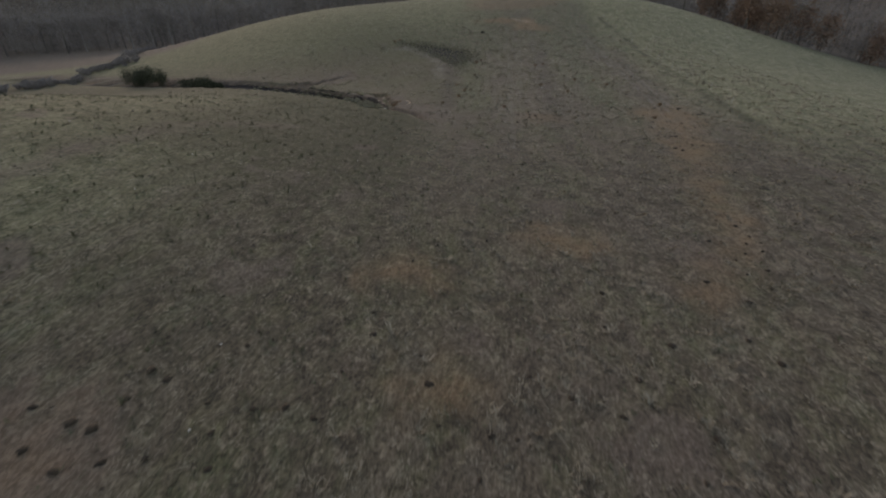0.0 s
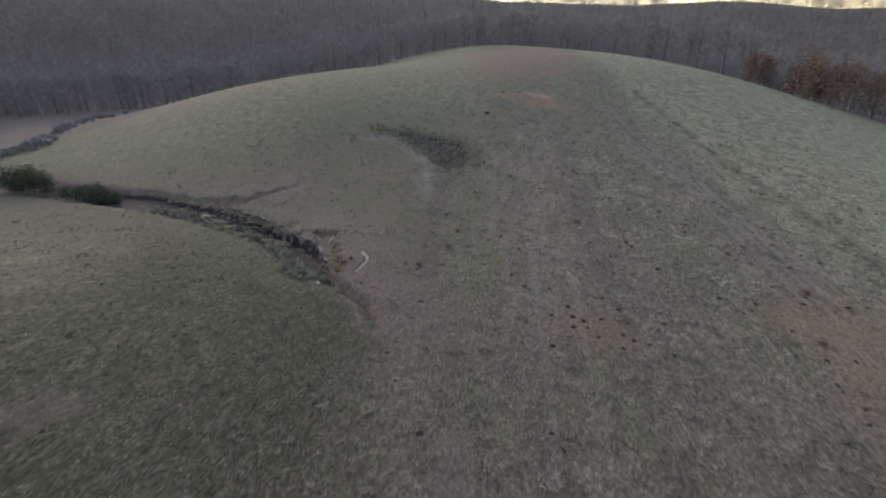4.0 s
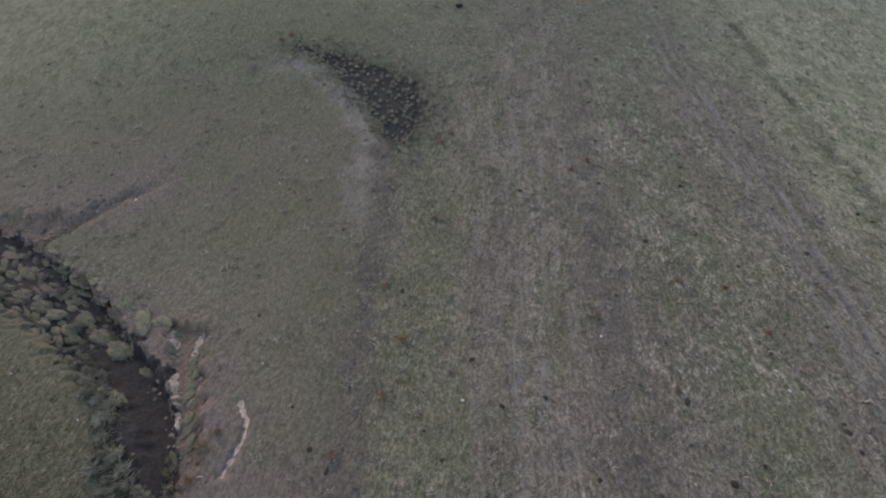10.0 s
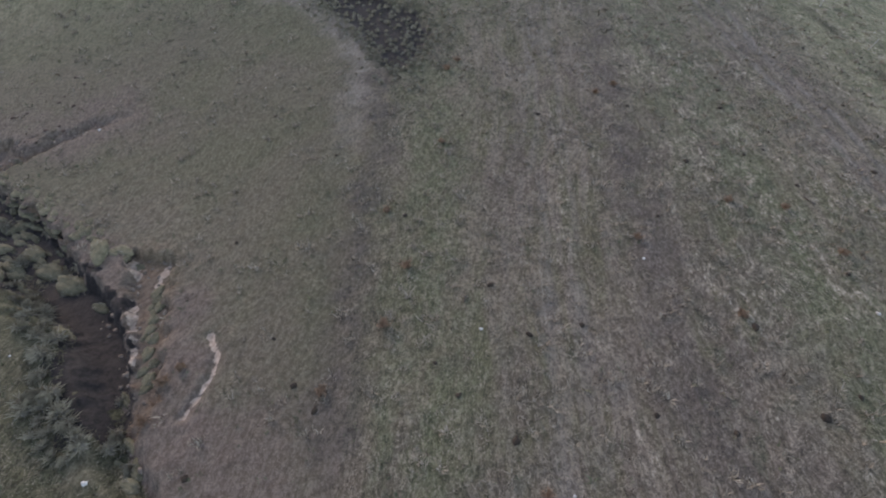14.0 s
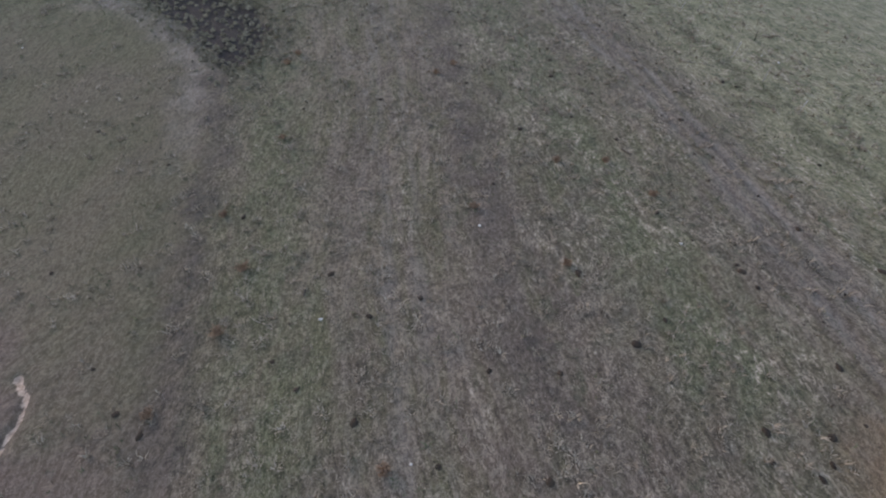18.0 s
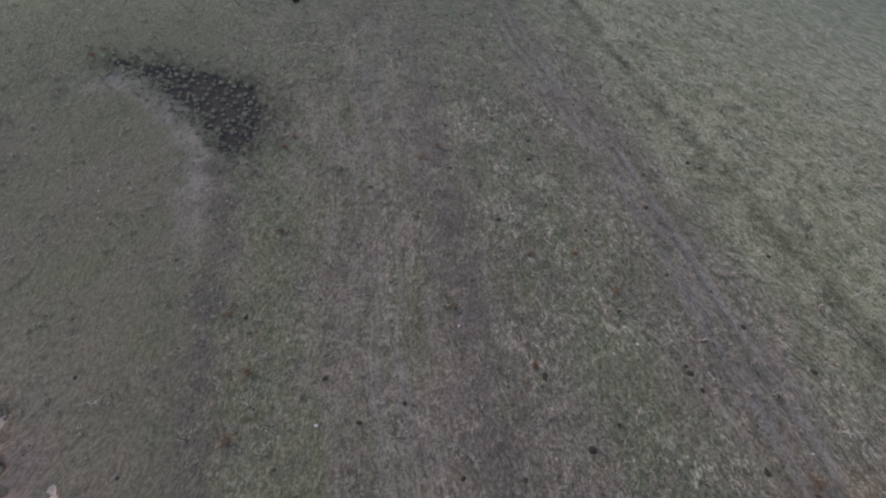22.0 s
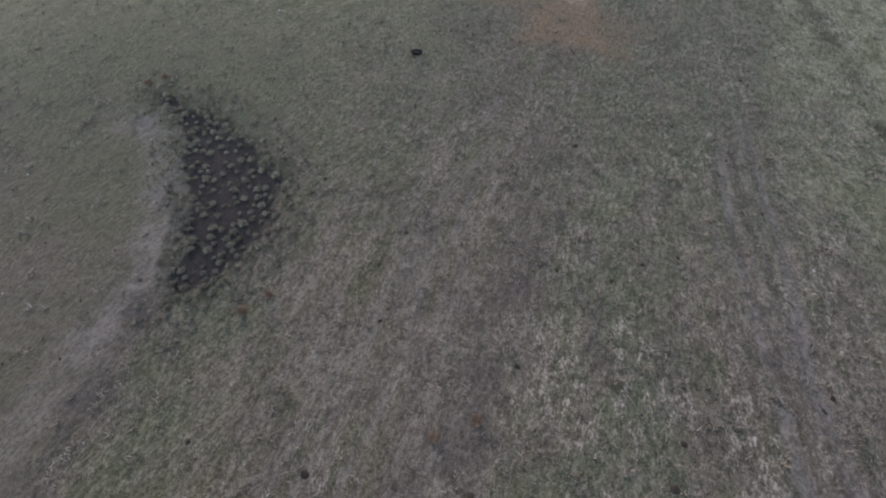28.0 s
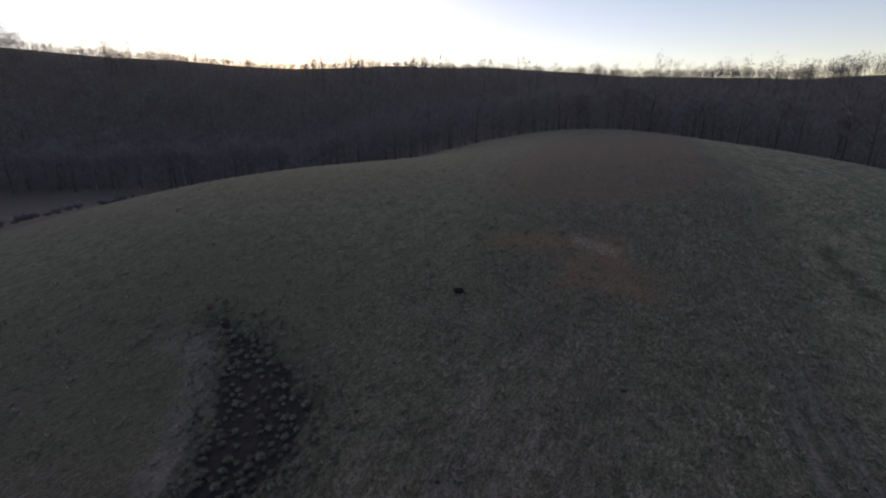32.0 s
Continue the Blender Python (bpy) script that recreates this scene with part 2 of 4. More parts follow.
M_EVERGREEN = simple("evergreen_leaves", (0.022, 0.027, 0.017), (0.07, 0.08, 0.048), 1.5, 0.7, "island")
M_MOUND = simple("tussock_base", (0.085, 0.075, 0.058), (0.2, 0.18, 0.14), 9.0, 0.95, "object")
M_SEDGE = simple("sedge", (0.17, 0.155, 0.115), (0.38, 0.345, 0.265), 2.0, 0.85, "island")
M_STRAW = simple("straw_blades", (0.11, 0.088, 0.066), (0.42, 0.36, 0.28), 0.8, 0.85, "island")
M_DEAD = simple("dead_blades", (0.035, 0.027, 0.022), (0.095, 0.07, 0.055), 0.8, 0.9, "island")
M_WEED = simple("dead_weed", (0.13, 0.078, 0.052), (0.33, 0.22, 0.15), 2.0, 0.9, "island")
M_SOD = simple("mossy_sod", (0.05, 0.048, 0.03), (0.19, 0.172, 0.11), 5.0, 0.95, "object")
M_MUDDY = simple("muddy_earth", (0.016, 0.013, 0.011), (0.05, 0.04, 0.034), 6.0, 0.8, "object")
M_RUSH = simple("rush_blades", (0.04, 0.04, 0.024), (0.17, 0.15, 0.1), 1.5, 0.85, "island")
M_GRASS = simple("green_blades", (0.045, 0.055, 0.03), (0.15, 0.155, 0.095), 0.8, 0.85, "island")
M_FIELD = simple("field_blades", (0.045, 0.047, 0.026), (0.13, 0.125, 0.078), 0.8, 0.85, "island")
M_DUNG = simple("dung", (0.018, 0.014, 0.011), (0.055, 0.04, 0.028), 12.0, 0.85, "object")
M_STONE = simple("pale_stone", (0.36, 0.34, 0.31), (0.68, 0.65, 0.6), 14.0, 0.85, "object")
M_CLOD = simple("clay_clod", (0.12, 0.09, 0.07), (0.32, 0.255, 0.2), 7.0, 0.95, "object")
M_CLOD_RED = simple("red_earth", (0.045, 0.028, 0.024), (0.1, 0.065, 0.055), 7.0, 0.95, "object")
M_POST = simple("weathered_post", (0.25, 0.23, 0.2), (0.5, 0.47, 0.43), 10.0, 0.8, "object")
M_CAP = simple("insulator", (0.3, 0.3, 0.29), (0.5, 0.5, 0.48), 10.0, 0.6)
M_WATER = simple("still_water", (0.012, 0.013, 0.014), (0.02, 0.02, 0.02), 1.0, 0.55, "", 0.002)
M_RUBBER = simple("black_rubber", (0.012, 0.012, 0.012), (0.03, 0.028, 0.026), 8.0, 0.7)
M_FEED = simple("old_feed", (0.05, 0.04, 0.03), (0.1, 0.08, 0.055), 20.0, 0.95)
M_STICK = simple("grey_stick", (0.05, 0.042, 0.035), (0.14, 0.12, 0.1), 8.0, 0.9, "object")

# ---- the lie of the land ----
# rises and hollows of the pasture: x, y, radius, height
RISES = [
    (0, 30, 40, 8.48),
    (-10, 65, 30, -5.89),
    (-50, 75, 35, 16.91),
    (-35, 95, 20, -1.88),
    (40, 70, 45, 5.01),
    (5, 103, 26, 0.83),
    (-30, 122, 20, -0.91),
    (-70, 130, 35, -4.11),
    (45, 120, 40, 5.66),
    (2, 140, 26, 1.34),
    (-45, 165, 35, 6.14),
    (45, 165, 40, -0.80),
    (0, 200, 45, 5.99),
    (-60, 210, 40, 10.21),
    (60, 210, 45, 13.22),
    (5, 250, 45, 2.19),
    (-50, 260, 45, -3.53),
    (70, 260, 50, 1.45),
    (-110, 180, 50, 2.02),
    (-150, 230, 60, 1.27),
    (120, 170, 50, -2.89),
    (130, 240, 60, 0.95),
    (110, 90, 50, 2.20),
    (-120, 100, 45, 6.25),
    (0, 310, 60, 23.41),
]
VALLEY = -11.18
rng = np.random.default_rng(7)


def smooth(v, a, b):
    k = np.clip((v - a) / (b - a), 0, 1)
    return k * k * (3 - 2 * k)


def ripple(x, y, size, seed, octaves=3):
    """Soft waves that never repeat in view, about -1 to 1."""
    r = np.random.default_rng(seed)
    out, total = 0.0, 0.0
    for o in range(octaves):
        for _ in range(4):
            a, p = r.uniform(0, 2 * np.pi, 2)
            k = 2 * np.pi / (size * 0.55**o) * r.uniform(0.7, 1.3)
            out = out + np.sin(k * (np.cos(a) * x + np.sin(a) * y) + p) * 0.6**o
        total += 2.2 * 0.6**o
    return out / total


def along(x, y, line):
    """Distance to a polyline, the share of its length reached, and the side (positive: to its right)."""
    best, share, side = np.full(np.shape(x), 1e9), np.zeros(np.shape(x)), np.zeros(np.shape(x))
    pts = np.array(line, float)
    steps = np.hypot(*np.diff(pts, axis=0).T)
    run, whole = 0.0, steps.sum()
    for (ax, ay), (bx, by), step in zip(pts[:-1], pts[1:], steps):
        k = np.clip(((x - ax) * (bx - ax) + (y - ay) * (by - ay)) / step**2, 0, 1)
        d = np.hypot(x - ax - k * (bx - ax), y - ay - k * (by - ay))
        near = d < best
        best = np.where(near, d, best)
        share = np.where(near, (run + k * step) / whole, share)
        side = np.where(near, (y - ay) * (bx - ax) - (x - ax) * (by - ay), side)
        run += step
    return best, share, -np.sign(side)


def inside(x, y, poly):
    """Signed distance to a closed outline: positive within."""
    pts = np.array(poly + poly[:1], float)
    hit = np.zeros(np.shape(x), bool)
    for (ax, ay), (bx, by) in zip(pts[:-1], pts[1:]):
        if ay != by:
            hit ^= ((ay > y) != (by > y)) & (x < (bx - ax) * (y - ay) / (by - ay) + ax)
    return np.where(hit, 1, -1) * along(x, y, pts)[0]


# the washed-out gully, from the far bushes down to its end in the pasture
GULLY = [(-130, 160), (-84, 141.5), (-62, 133), (-52, 130.3), (-44.5, 127.3), (-38, 124.6), (-33.5, 122.2), (-28.5, 119.2),
         (-25, 116.5), (-21.6, 114), (-19, 111.5), (-17.2, 108.6), (-15.6, 106), (-13.4, 103.8), (-11.5, 101.8), (-10.3, 99.4), (-9.6, 97.6)]
BRANCH = [(-36.3, 125.4), (-35.4, 126.6), (-34.3, 128.4), (-31.7, 131.3), (-28.8, 133.2), (-26.9, 134.6)]
SCAR = [(-54, 132.4), (-47, 130.6), (-41.6, 129.7), (-39.8, 130.2), (-37.3, 130.2), (-34.9, 129.8), (-33.2, 131.1), (-30.2, 133.2), (-29.6, 132.6), (-33.4, 129.2), (-34.9, 127.4), (-36, 126.0), (-40, 127.2), (-47, 129.4)]
MUD_FLAT = [(-27, 116.6), (-25.2, 114.7), (-23.9, 113.4), (-22.5, 112.8), (-21.7, 111.5), (-20.6, 109.4), (-19.4, 107.4), (-18, 106.4), (-16.4, 106.6), (-16.9, 109.0), (-17.3, 110.6), (-18.6, 112.8), (-20.4, 115.2), (-22.4, 116.6), (-24.6, 117.6)]
HOLLOW = [(-20.2, 156.3), (-17.4, 155.6), (-12.9, 153.9), (-7.7, 151.2), (-4.4, 148.5), (-3.3, 146.2), (-3.2, 143.9), (-3.6, 141.5),
          (-4.6, 139.6), (-6.3, 138.3), (-7.6, 139.7), (-8.6, 142.3), (-10.4, 145.5), (-12.7, 149.2), (-15.4, 152.3), (-17.9, 154.4)]
TRAIL = [(-26, 153.6), (-19, 152.2), (-15.6, 150.6), (-12.9, 147.6), (-11.2, 144.4), (-9.9, 140.4), (-9.1, 136), (-8.8, 132), (-8.7, 127), (-8.8, 119), (-8.2, 113.5), (-7.4, 108.5), (-5, 100)]
# the swale beside the trail, its shadow painted into the ground colour
SWALE_SHADE = [(-7.6, 137), (-7.3, 134.6), (-6.5, 128.1), (-6.9, 122.4), (-7.2, 117.7), (-7.1, 112.5), (-6.6, 107.6), (-5.8, 102), (-4, 95)]
RUTS = [[(30, 200), (25.2, 175), (24.9, 154), (25.2, 145), (25.6, 138), (26.6, 130), (26, 122), (25, 110), (24.5, 103), (23, 90)],
        [(32, 200), (27, 175), (27.3, 154.5), (27.6, 148), (27.3, 141), (28.4, 130), (27.8, 122), (26.8, 110), (26.3, 103)],
        [(7.0, 150), (6.3, 141), (4.9, 125), (3.9, 114), (3.2, 109.4), (3, 100), (2, 85)],
        [(8.9, 150), (8.1, 141), (6.7, 125), (5.7, 114), (5.0, 109.4), (4.8, 100)]]
LEDGE = [(-21, 118.3), (-19.3, 118.2), (-18.1, 117.6), (-17.4, 115), (-16.2, 112), (-15.0, 108.2), (-15.4, 106.6), (-16.6, 108.5), (-18.2, 112), (-20, 115.5)]
PALE_BARE = [(8.2, 182), (11, 181.8), (15.4, 178), (14.8, 175.6), (11.5, 176.5), (9.2, 178.5)]
BROWN_BARE = [[(-2, 176), (3, 180.5), (9, 181), (14, 182), (19, 173), (18, 168), (9.8, 169), (8, 175)],
              [(-9, 256), (30, 266), (28, 206), (20, 192), (7, 190), (-4, 190), (-6, 225)],
              [(3, 101), (6, 102), (11, 99), (11, 95), (5, 95.5), (3, 98)],
              [(22, 110), (28, 104), (28, 94), (24, 83), (18.5, 62), (15.5, 56), (15, 62), (19, 84), (21, 98)],
              [(-10.5, 55), (-9, 58.5), (-4.5, 58), (-4.6, 55.5)], [(-8, 47), (-5, 49), (-3, 47), (-5, 44.5)], [(-26, 42), (-20, 46), (-17, 42), (-20, 37)]]
BROWN_BARE += [[(9, 55), (11.5, 54), (17, 61), (15, 64)], [(19, 101), (26, 103), (27, 97), (21, 94)], [(0.5, 62.5), (2.5, 65), (5.5, 64.5), (6, 61.5), (3, 60)]]
STREAKS = [[(-13.9, 112.0), (-13.15, 110.9), (-13.0, 109.8), (-13.3, 108.5), (-13.6, 107.6)], [(-20.7, 117.5), (-19.8, 116.3)], [(-18.5, 117.2), (-18.55, 115.4)],
           [(-19.2, 114.2), (-18.2, 112.2), (-17.2, 110.2)]]
# the edge of the woods round the pasture
CLEARING = [(-260, 60), (-240, 180), (-208, 236), (-178, 254), (-142, 266), (-98, 277), (-40, 303), (5, 318), (45, 300), (72, 258), (88, 222), (112, 205), (150, 170),
            (165, 90), (150, -20), (90, -120), (-120, -160), (-230, -60)]


def land(x, y):
    """Height of the ground without its small unevenness."""
    z = VALLEY + 0.0 * x
    for cx, cy, r, h in RISES:
        z = z + h * np.exp(-((x - cx) ** 2 + (y - cy) ** 2) / (2 * r * r))
    away, way = np.hypot(x, y - 150), np.arctan2(-x, y - 150)
    top = 51 + 11 * np.clip(way / 0.9, -0.75, 1) - 10 * np.clip(-way / 0.6 - 0.2, 0, 1) - 14 * np.clip(np.abs(way) - 1.5, 0, 1)
    start = 165 + 45 * smooth(way, 0.3, 0.9)
    z = z + top * smooth((away - start) / (430 - start), 0, 1) + 9.5 * smooth(away, 300, 425) + 5 * ripple(x, y, 260, 5, 2) * smooth(away, 200, 430)
    return z


def gully_cut(x, y):
    d, s, side = along(x, y, GULLY)
    wob = d + (1 - 0.75 * smooth(s, 0.8, 0.9)) * (0.45 * ripple(x, y, 2.6, 11) + 0.3 * ripple(x, y, 0.9, 12))
    half = np.interp(s, [0, 0.45, 0.62, 0.78, 0.9, 1], [1.0, 1.4, 2.3, 1.4, 0.2, 0.1])
    deep = np.interp(s, [0, 0.4, 0.55, 0.66, 0.8, 0.9, 0.97, 1], [0.8, 0.95, 1.1, 1.25, 1.5, 0.9, 0.6, 0.2])
    left, right = np.interp(s, [0, 0.6, 0.8, 1], [1.3, 1.5, 2.2, 0.6]), np.interp(s, [0, 0.6, 0.8, 1], [1.2, 1.5, 0.9, 0.5])
    wall = np.where(side < 0, right, left)
    cut = deep * (1 - smooth(wob, half, half + wall))
    d2, s2, _ = along(x, y, BRANCH)
    cut2 = 0.85 * (1 - s2) ** 1.1 * (1 - smooth(d2 + 0.55 * ripple(x, y, 2.2, 13) + 0.2 * ripple(x, y, 0.8, 15), 0.3, 0.9))
    ledge = 0.55 * smooth(inside(x, y, LEDGE) + 0.35 * ripple(x, y, 1.8, 14), -0.1, 0.25)
    cut = np.maximum(cut, ledge)
    cut = np.maximum(cut, 0.7 * smooth(inside(x, y, SCAR) + 0.8 * ripple(x, y, 2.4, 16) + 0.4 * ripple(x, y, 0.9, 17), -0.1, 1.0))
    return np.maximum(cut, cut2), np.where(cut2 > cut, 0.6, 1.0)


def height(x, y):
    """Height of the ground with ruts, gully and small humps."""
    x, y = np.asarray(x, float), np.asarray(y, float)
    z = land(x, y)
    z = z - gully_cut(x, y)[0]
    z = z - 0.3 * smooth(inside(x, y, HOLLOW), -0.8, 1.2)
    for line in RUTS:
        z = z - 0.07 * np.exp(-((along(x, y, line)[0] / 0.28) ** 2))
    z = z - 0.1 * np.exp(-((along(x, y, TRAIL)[0] / 1.0) ** 2))
    for line in STREAKS[:1]:
        z = z - 0.16 * np.exp(-((along(x, y, line)[0] / 0.22) ** 2))
    near = 1 - smooth(np.hypot(x, y - 110), 110, 190)
    return z + near * (0.03 * ripple(x, y, 3.2, 21) + 0.03 * ripple(x, y, 1.1, 22))


def part(name, verts, faces, material, parent=None, label="", flat=False):
    """Links one mesh object from lists of corners and faces, as a part of its parent."""
    me = bpy.data.meshes.new(name)
    me.from_pydata([tuple(map(float, v)) for v in verts], [], [tuple(map(int, f)) for f in faces])
    if not flat:
        me.shade_smooth()
    me.materials.append(material)
    ob = new(name, me)
    ob.parent = parent
    return tagged(ob, label)


# ---- the ground, one sheet to the horizon ----
def steps(*spans):
    """Grid lines: (from, to, step) inside, then growing steps outward to the horizon."""
    core = [v for a, b, step in spans for v in np.arange(a, b - 1e-6, step)] + [spans[-1][1]]
    out, low, high, gap = [], core[0], core[-1], 1.2
    while high < 2600:
        out += [low - gap, high + gap]
        low, high, gap = low - gap, high + gap, gap * 1.13
    return np.array(sorted(core + out))


def build_ground():
    gx = steps((-48, -30, 0.25), (-30, -12, 0.16), (-12, -6, 0.25), (-6, 20, 0.4), (20, 31, 0.24), (31, 46, 0.45))
    gy = steps((28, 94, 0.5), (94, 102, 0.25), (102, 121, 0.16), (121, 135, 0.25), (135, 186, 0.45))
    xx, yy = np.meshgrid(gx, gy)
    x, y = xx.ravel(), yy.ravel()
    z = height(x, y)
    nx, ny = len(gx), len(gy)
    i = (np.arange(ny - 1)[:, None] * nx + np.arange(nx - 1)).ravel()
    quads = np.stack([i, i + 1, i + nx + 1, i + nx], 1)
    me = bpy.data.meshes.new("ground")
    me.vertices.add(len(x)), me.loops.add(quads.size), me.polygons.add(len(quads))
    me.vertices.foreach_set("co", np.stack([x, y, z], 1).ravel().astype("f4"))
    me.loops.foreach_set("vertex_index", quads.ravel().astype("i4"))
    me.polygons.foreach_set("loop_start", np.arange(0, quads.size, 4).astype("i4"))
    me.update(calc_edges=True)
    me.shade_smooth()
    cut, kind = gully_cut(x, y)
    bed = along(x, y, GULLY)
    wave = ripple(x, y, 5, 31)
    lush = smooth(x + 2.0 * ripple(x, y, 14, 32), 27, 37.5) * smooth(y, 60, 108)
    # far slope: greener, and paler with the haze put into its colour
    lush = np.maximum(lush, 0.52 * smooth(-inside(x, y, [(-24, 152), (60, 150), (60, 20), (-200, 20), (-200, 134), (-36, 131)]), 0, 30) * smooth(8 - x, 0, 16))
    lush = np.maximum(lush, 0.78 * smooth(inside(x, y, CLEARING), 5, 60) * smooth(-x + 0.2 * (y - 60) + 3 * wave, 20, 36) * (1 - smooth(y, 100, 130)) * smooth(y, 34, 58) * (0.75 + 0.35 * ripple(x, y, 9, 48)))
    mud = smooth(inside(x, y, HOLLOW) + 0.6 * wave + 0.5 * ripple(x, y, 1.5, 36), -1.0, 1.3)
    mud = np.maximum(mud, smooth(inside(x, y, MUD_FLAT) + 0.3 * wave + 0.7 * ripple(x, y, 1.5, 37) + 0.35 * ripple(x, y, 0.6, 47), -0.3, 0.4))
    mud = np.maximum(mud, 0.85 * smooth(cut + 0.2 * wave + 0.1 * ripple(x, y, 1.2, 55), 0.65, 0.95))
    mud = mud * (1 - 0.6 * smooth(bed[1], 0.88, 0.92) * (y < 106))
    soil = np.zeros_like(x)
    for k, poly in enumerate(BROWN_BARE):
        soil = np.maximum(soil, (0.9, 0.55, 0.5, 0.72, 0.9, 0.9, 0.5, 0.7, 0.7, 0.8)[k] * smooth(inside(x, y, poly) + 1.3 * wave + (4.0 if k == 1 else 1.0) * ripple(x, y, 17, 39), -3, 3) * (1 - 0.6 * smooth(y, 97, 106) * (k == 3)))
    ditch = smooth(bed[1], 0.87, 0.9)
    soil = np.maximum(soil, np.where(bed[2] < 0, 0.55, 0.3) * smooth(cut, 0.15, 0.5) * (1 - mud) * (1 - ditch))
    bank = (bed[2] < 0) * (1 - smooth(bed[0] + 1.2 * wave, 2.5, 9.0)) * smooth(y, 92, 101) * (1 - smooth(y + 0.5 * x, 107, 110.5))
    bank = np.maximum(bank, 0.62 * (bed[2] < 0) * (x < -6) * (1 - smooth(bed[0] + 2 * wave, 6, 14.0)) * smooth(y, 98, 104) * (1 - smooth(y + 0.25 * x, 112, 126)))
    soil = np.maximum(soil, 0.5 * smooth(inside(x, y, LEDGE) + 0.8 * wave, -1.6, 0.6) * (1 - mud))
    scar = smooth(inside(x, y, SCAR) + 0.5 * wave + 0.9 * ripple(x, y, 1.6, 38), -0.5, 0.6)
    pink = np.maximum(0.75 * bank, 0.9 * scar)
    pink = np.maximum(pink, 0.5 * np.exp(-(((along(x, y, [(-37, 55), (-36.3, 63), (-34.5, 70), (-33.6, 77.7), (-30, 84), (-25, 87)])[0] + wave) / 2.2) ** 2)))
    pink = np.maximum(pink, 0.8 * smooth(inside(x, y, BROWN_BARE[6]) + 1.5 * wave, -2, 2))
    pink = np.maximum(pink, 0.65 * smooth(inside(x, y, SCAR) + 2 * wave, -9, 0) * smooth(y + 0.4 * x, 112, 116))
    soil = np.maximum(soil, 0.2 * scar)
    clay = smooth(inside(x, y, PALE_BARE) + 0.9 * wave, -2.2, 1.6) * 0.43
    for line, wide in zip(STREAKS, (0.075, 0.15, 0.12, 0.075)):
        d, share, _ = along(x, y, line)
        taper = wide * (1.5 - 0.9 * share)
        clay = np.maximum(clay, 1 - smooth(d + 0.13 * ripple(x, y, 0.7, 33), taper * 0.3, taper * 2.4))
    track = (0.1 + 0.5 * smooth(y, 121, 136)) * np.exp(-(((along(x, y, TRAIL)[0] + 0.6 * ripple(x, y, 7, 40)) / 2.2) ** 2)) * smooth(y, 96, 112) * (1 + 0.5 * wave + 0.3 * ripple(x, y, 1.6, 49)) * smooth(x, -27, -18)
    for k, line in enumerate(RUTS):
        track = np.maximum(track, (0.95 - 0.65 * smooth(y, 152, 170) if k < 2 else 0.65) * np.exp(-((along(x, y, line)[0] / (0.42 if k < 2 else 0.33)) ** 2)) * (0.8 + 0.5 * ripple(x, y, 9, 34)))
    mid = along(x, y, [(p[0] + 0.9, p[1]) for p in RUTS[0]])
    drive = np.exp(-((mid[0] / 2.7) ** 2)) * (1 - 0.7 * smooth(y, 152, 170)) * (0.75 + 0.5 * ripple(x, y, 11, 41))
    lush = lush * (1 - 0.85 * drive)
    lanes = 0.5 + 0.5 * np.sin(2 * np.pi * mid[0] * mid[2] / 1.25 + 2.2 * ripple(x, y, 22, 44))
    track = np.maximum(track, 0.75 * drive * lanes * lanes)
    streaked = (0.25 + 0.55 * np.exp(-(((x - 5.6 - 0.09 * (y - 125)) / 3.0) ** 2))) * smooth(x, -3, 2) * (1 - smooth(x, 14, 20)) * smooth(y, 85, 105) * (1 - smooth(y, 150, 170))
    streaked = np.maximum(streaked, drive)
    dry = (0.55 + 0.45 * smooth(x + 5 * ripple(x, y, 30, 35), -14, 4)) * (1 - 0.7 * lush)
    litter = smooth(-inside(x, y, CLEARING) + 4 * wave, -4, 4)
    mossy = 0.92 * (bed[2] > 0) * smooth(bed[0] + wave, 0.3, 2.0) * smooth(-x, 6, 13) * smooth(y, 58, 82) * (1 - smooth(y + 0.45 * x, 92, 112)) * (1 - 0.75 * smooth(-x, 30, 46))
    # the swale's shadow, painted as a soft dark band
    worn_shade = 0.55 * np.exp(-(((along(x, y, SWALE_SHADE)[0] + 0.7 * ripple(x, y, 6, 42)) / 1.7) ** 2)) * (1 + 0.15 * wave + 0.2 * ripple(x, y, 1.6, 50)) * smooth(y, 98, 108)
    worn_shade = np.maximum(worn_shade, np.maximum(0.7 * drive * (1 - lanes), 0.3 * scar))
    mossy = np.maximum(mossy, 0.8 * ditch * smooth(cut, 0.08, 0.3))
    mossy = np.maximum(mossy, 0.6 * np.exp(-((along(x, y, [(33.6, 90), (34.6, 112.6), (35.9, 128), (36.9, 142.5), (37, 160), (35, 184)])[0] / 1.1) ** 2)) * (1 + wave))
    worn_shade = np.maximum(worn_shade, 0.42 * np.exp(-(((x - 11.0 - 0.07 * (y - 125)) / 2.6) ** 2)) * smooth(y, 88, 104) * (1 - smooth(y, 146, 160)) * (1 + 0.6 * wave))
    pink = np.maximum(pink, np.maximum(0.36 * drive, 0.42 * smooth(inside(x, y, BROWN_BARE[1]) + 3 * wave + 5 * ripple(x, y, 17, 39), -4, 6)))
    pink = np.maximum(pink, 0.6 * smooth(ripple(x, y, 13, 54) + 0.4 * wave, 0.25, 1.0) * (1 - smooth(y, 84, 100)) * smooth(y, 20, 30))
    pink = np.maximum(pink, 0.32 * np.exp(-(((x - 9 - 0.08 * (y - 125)) / 5.5) ** 2)) * smooth(y, 92, 104) * (1 - smooth(y, 146, 160)) * (1 + 0.4 * wave))
    swale = along(x, y, SWALE_SHADE)
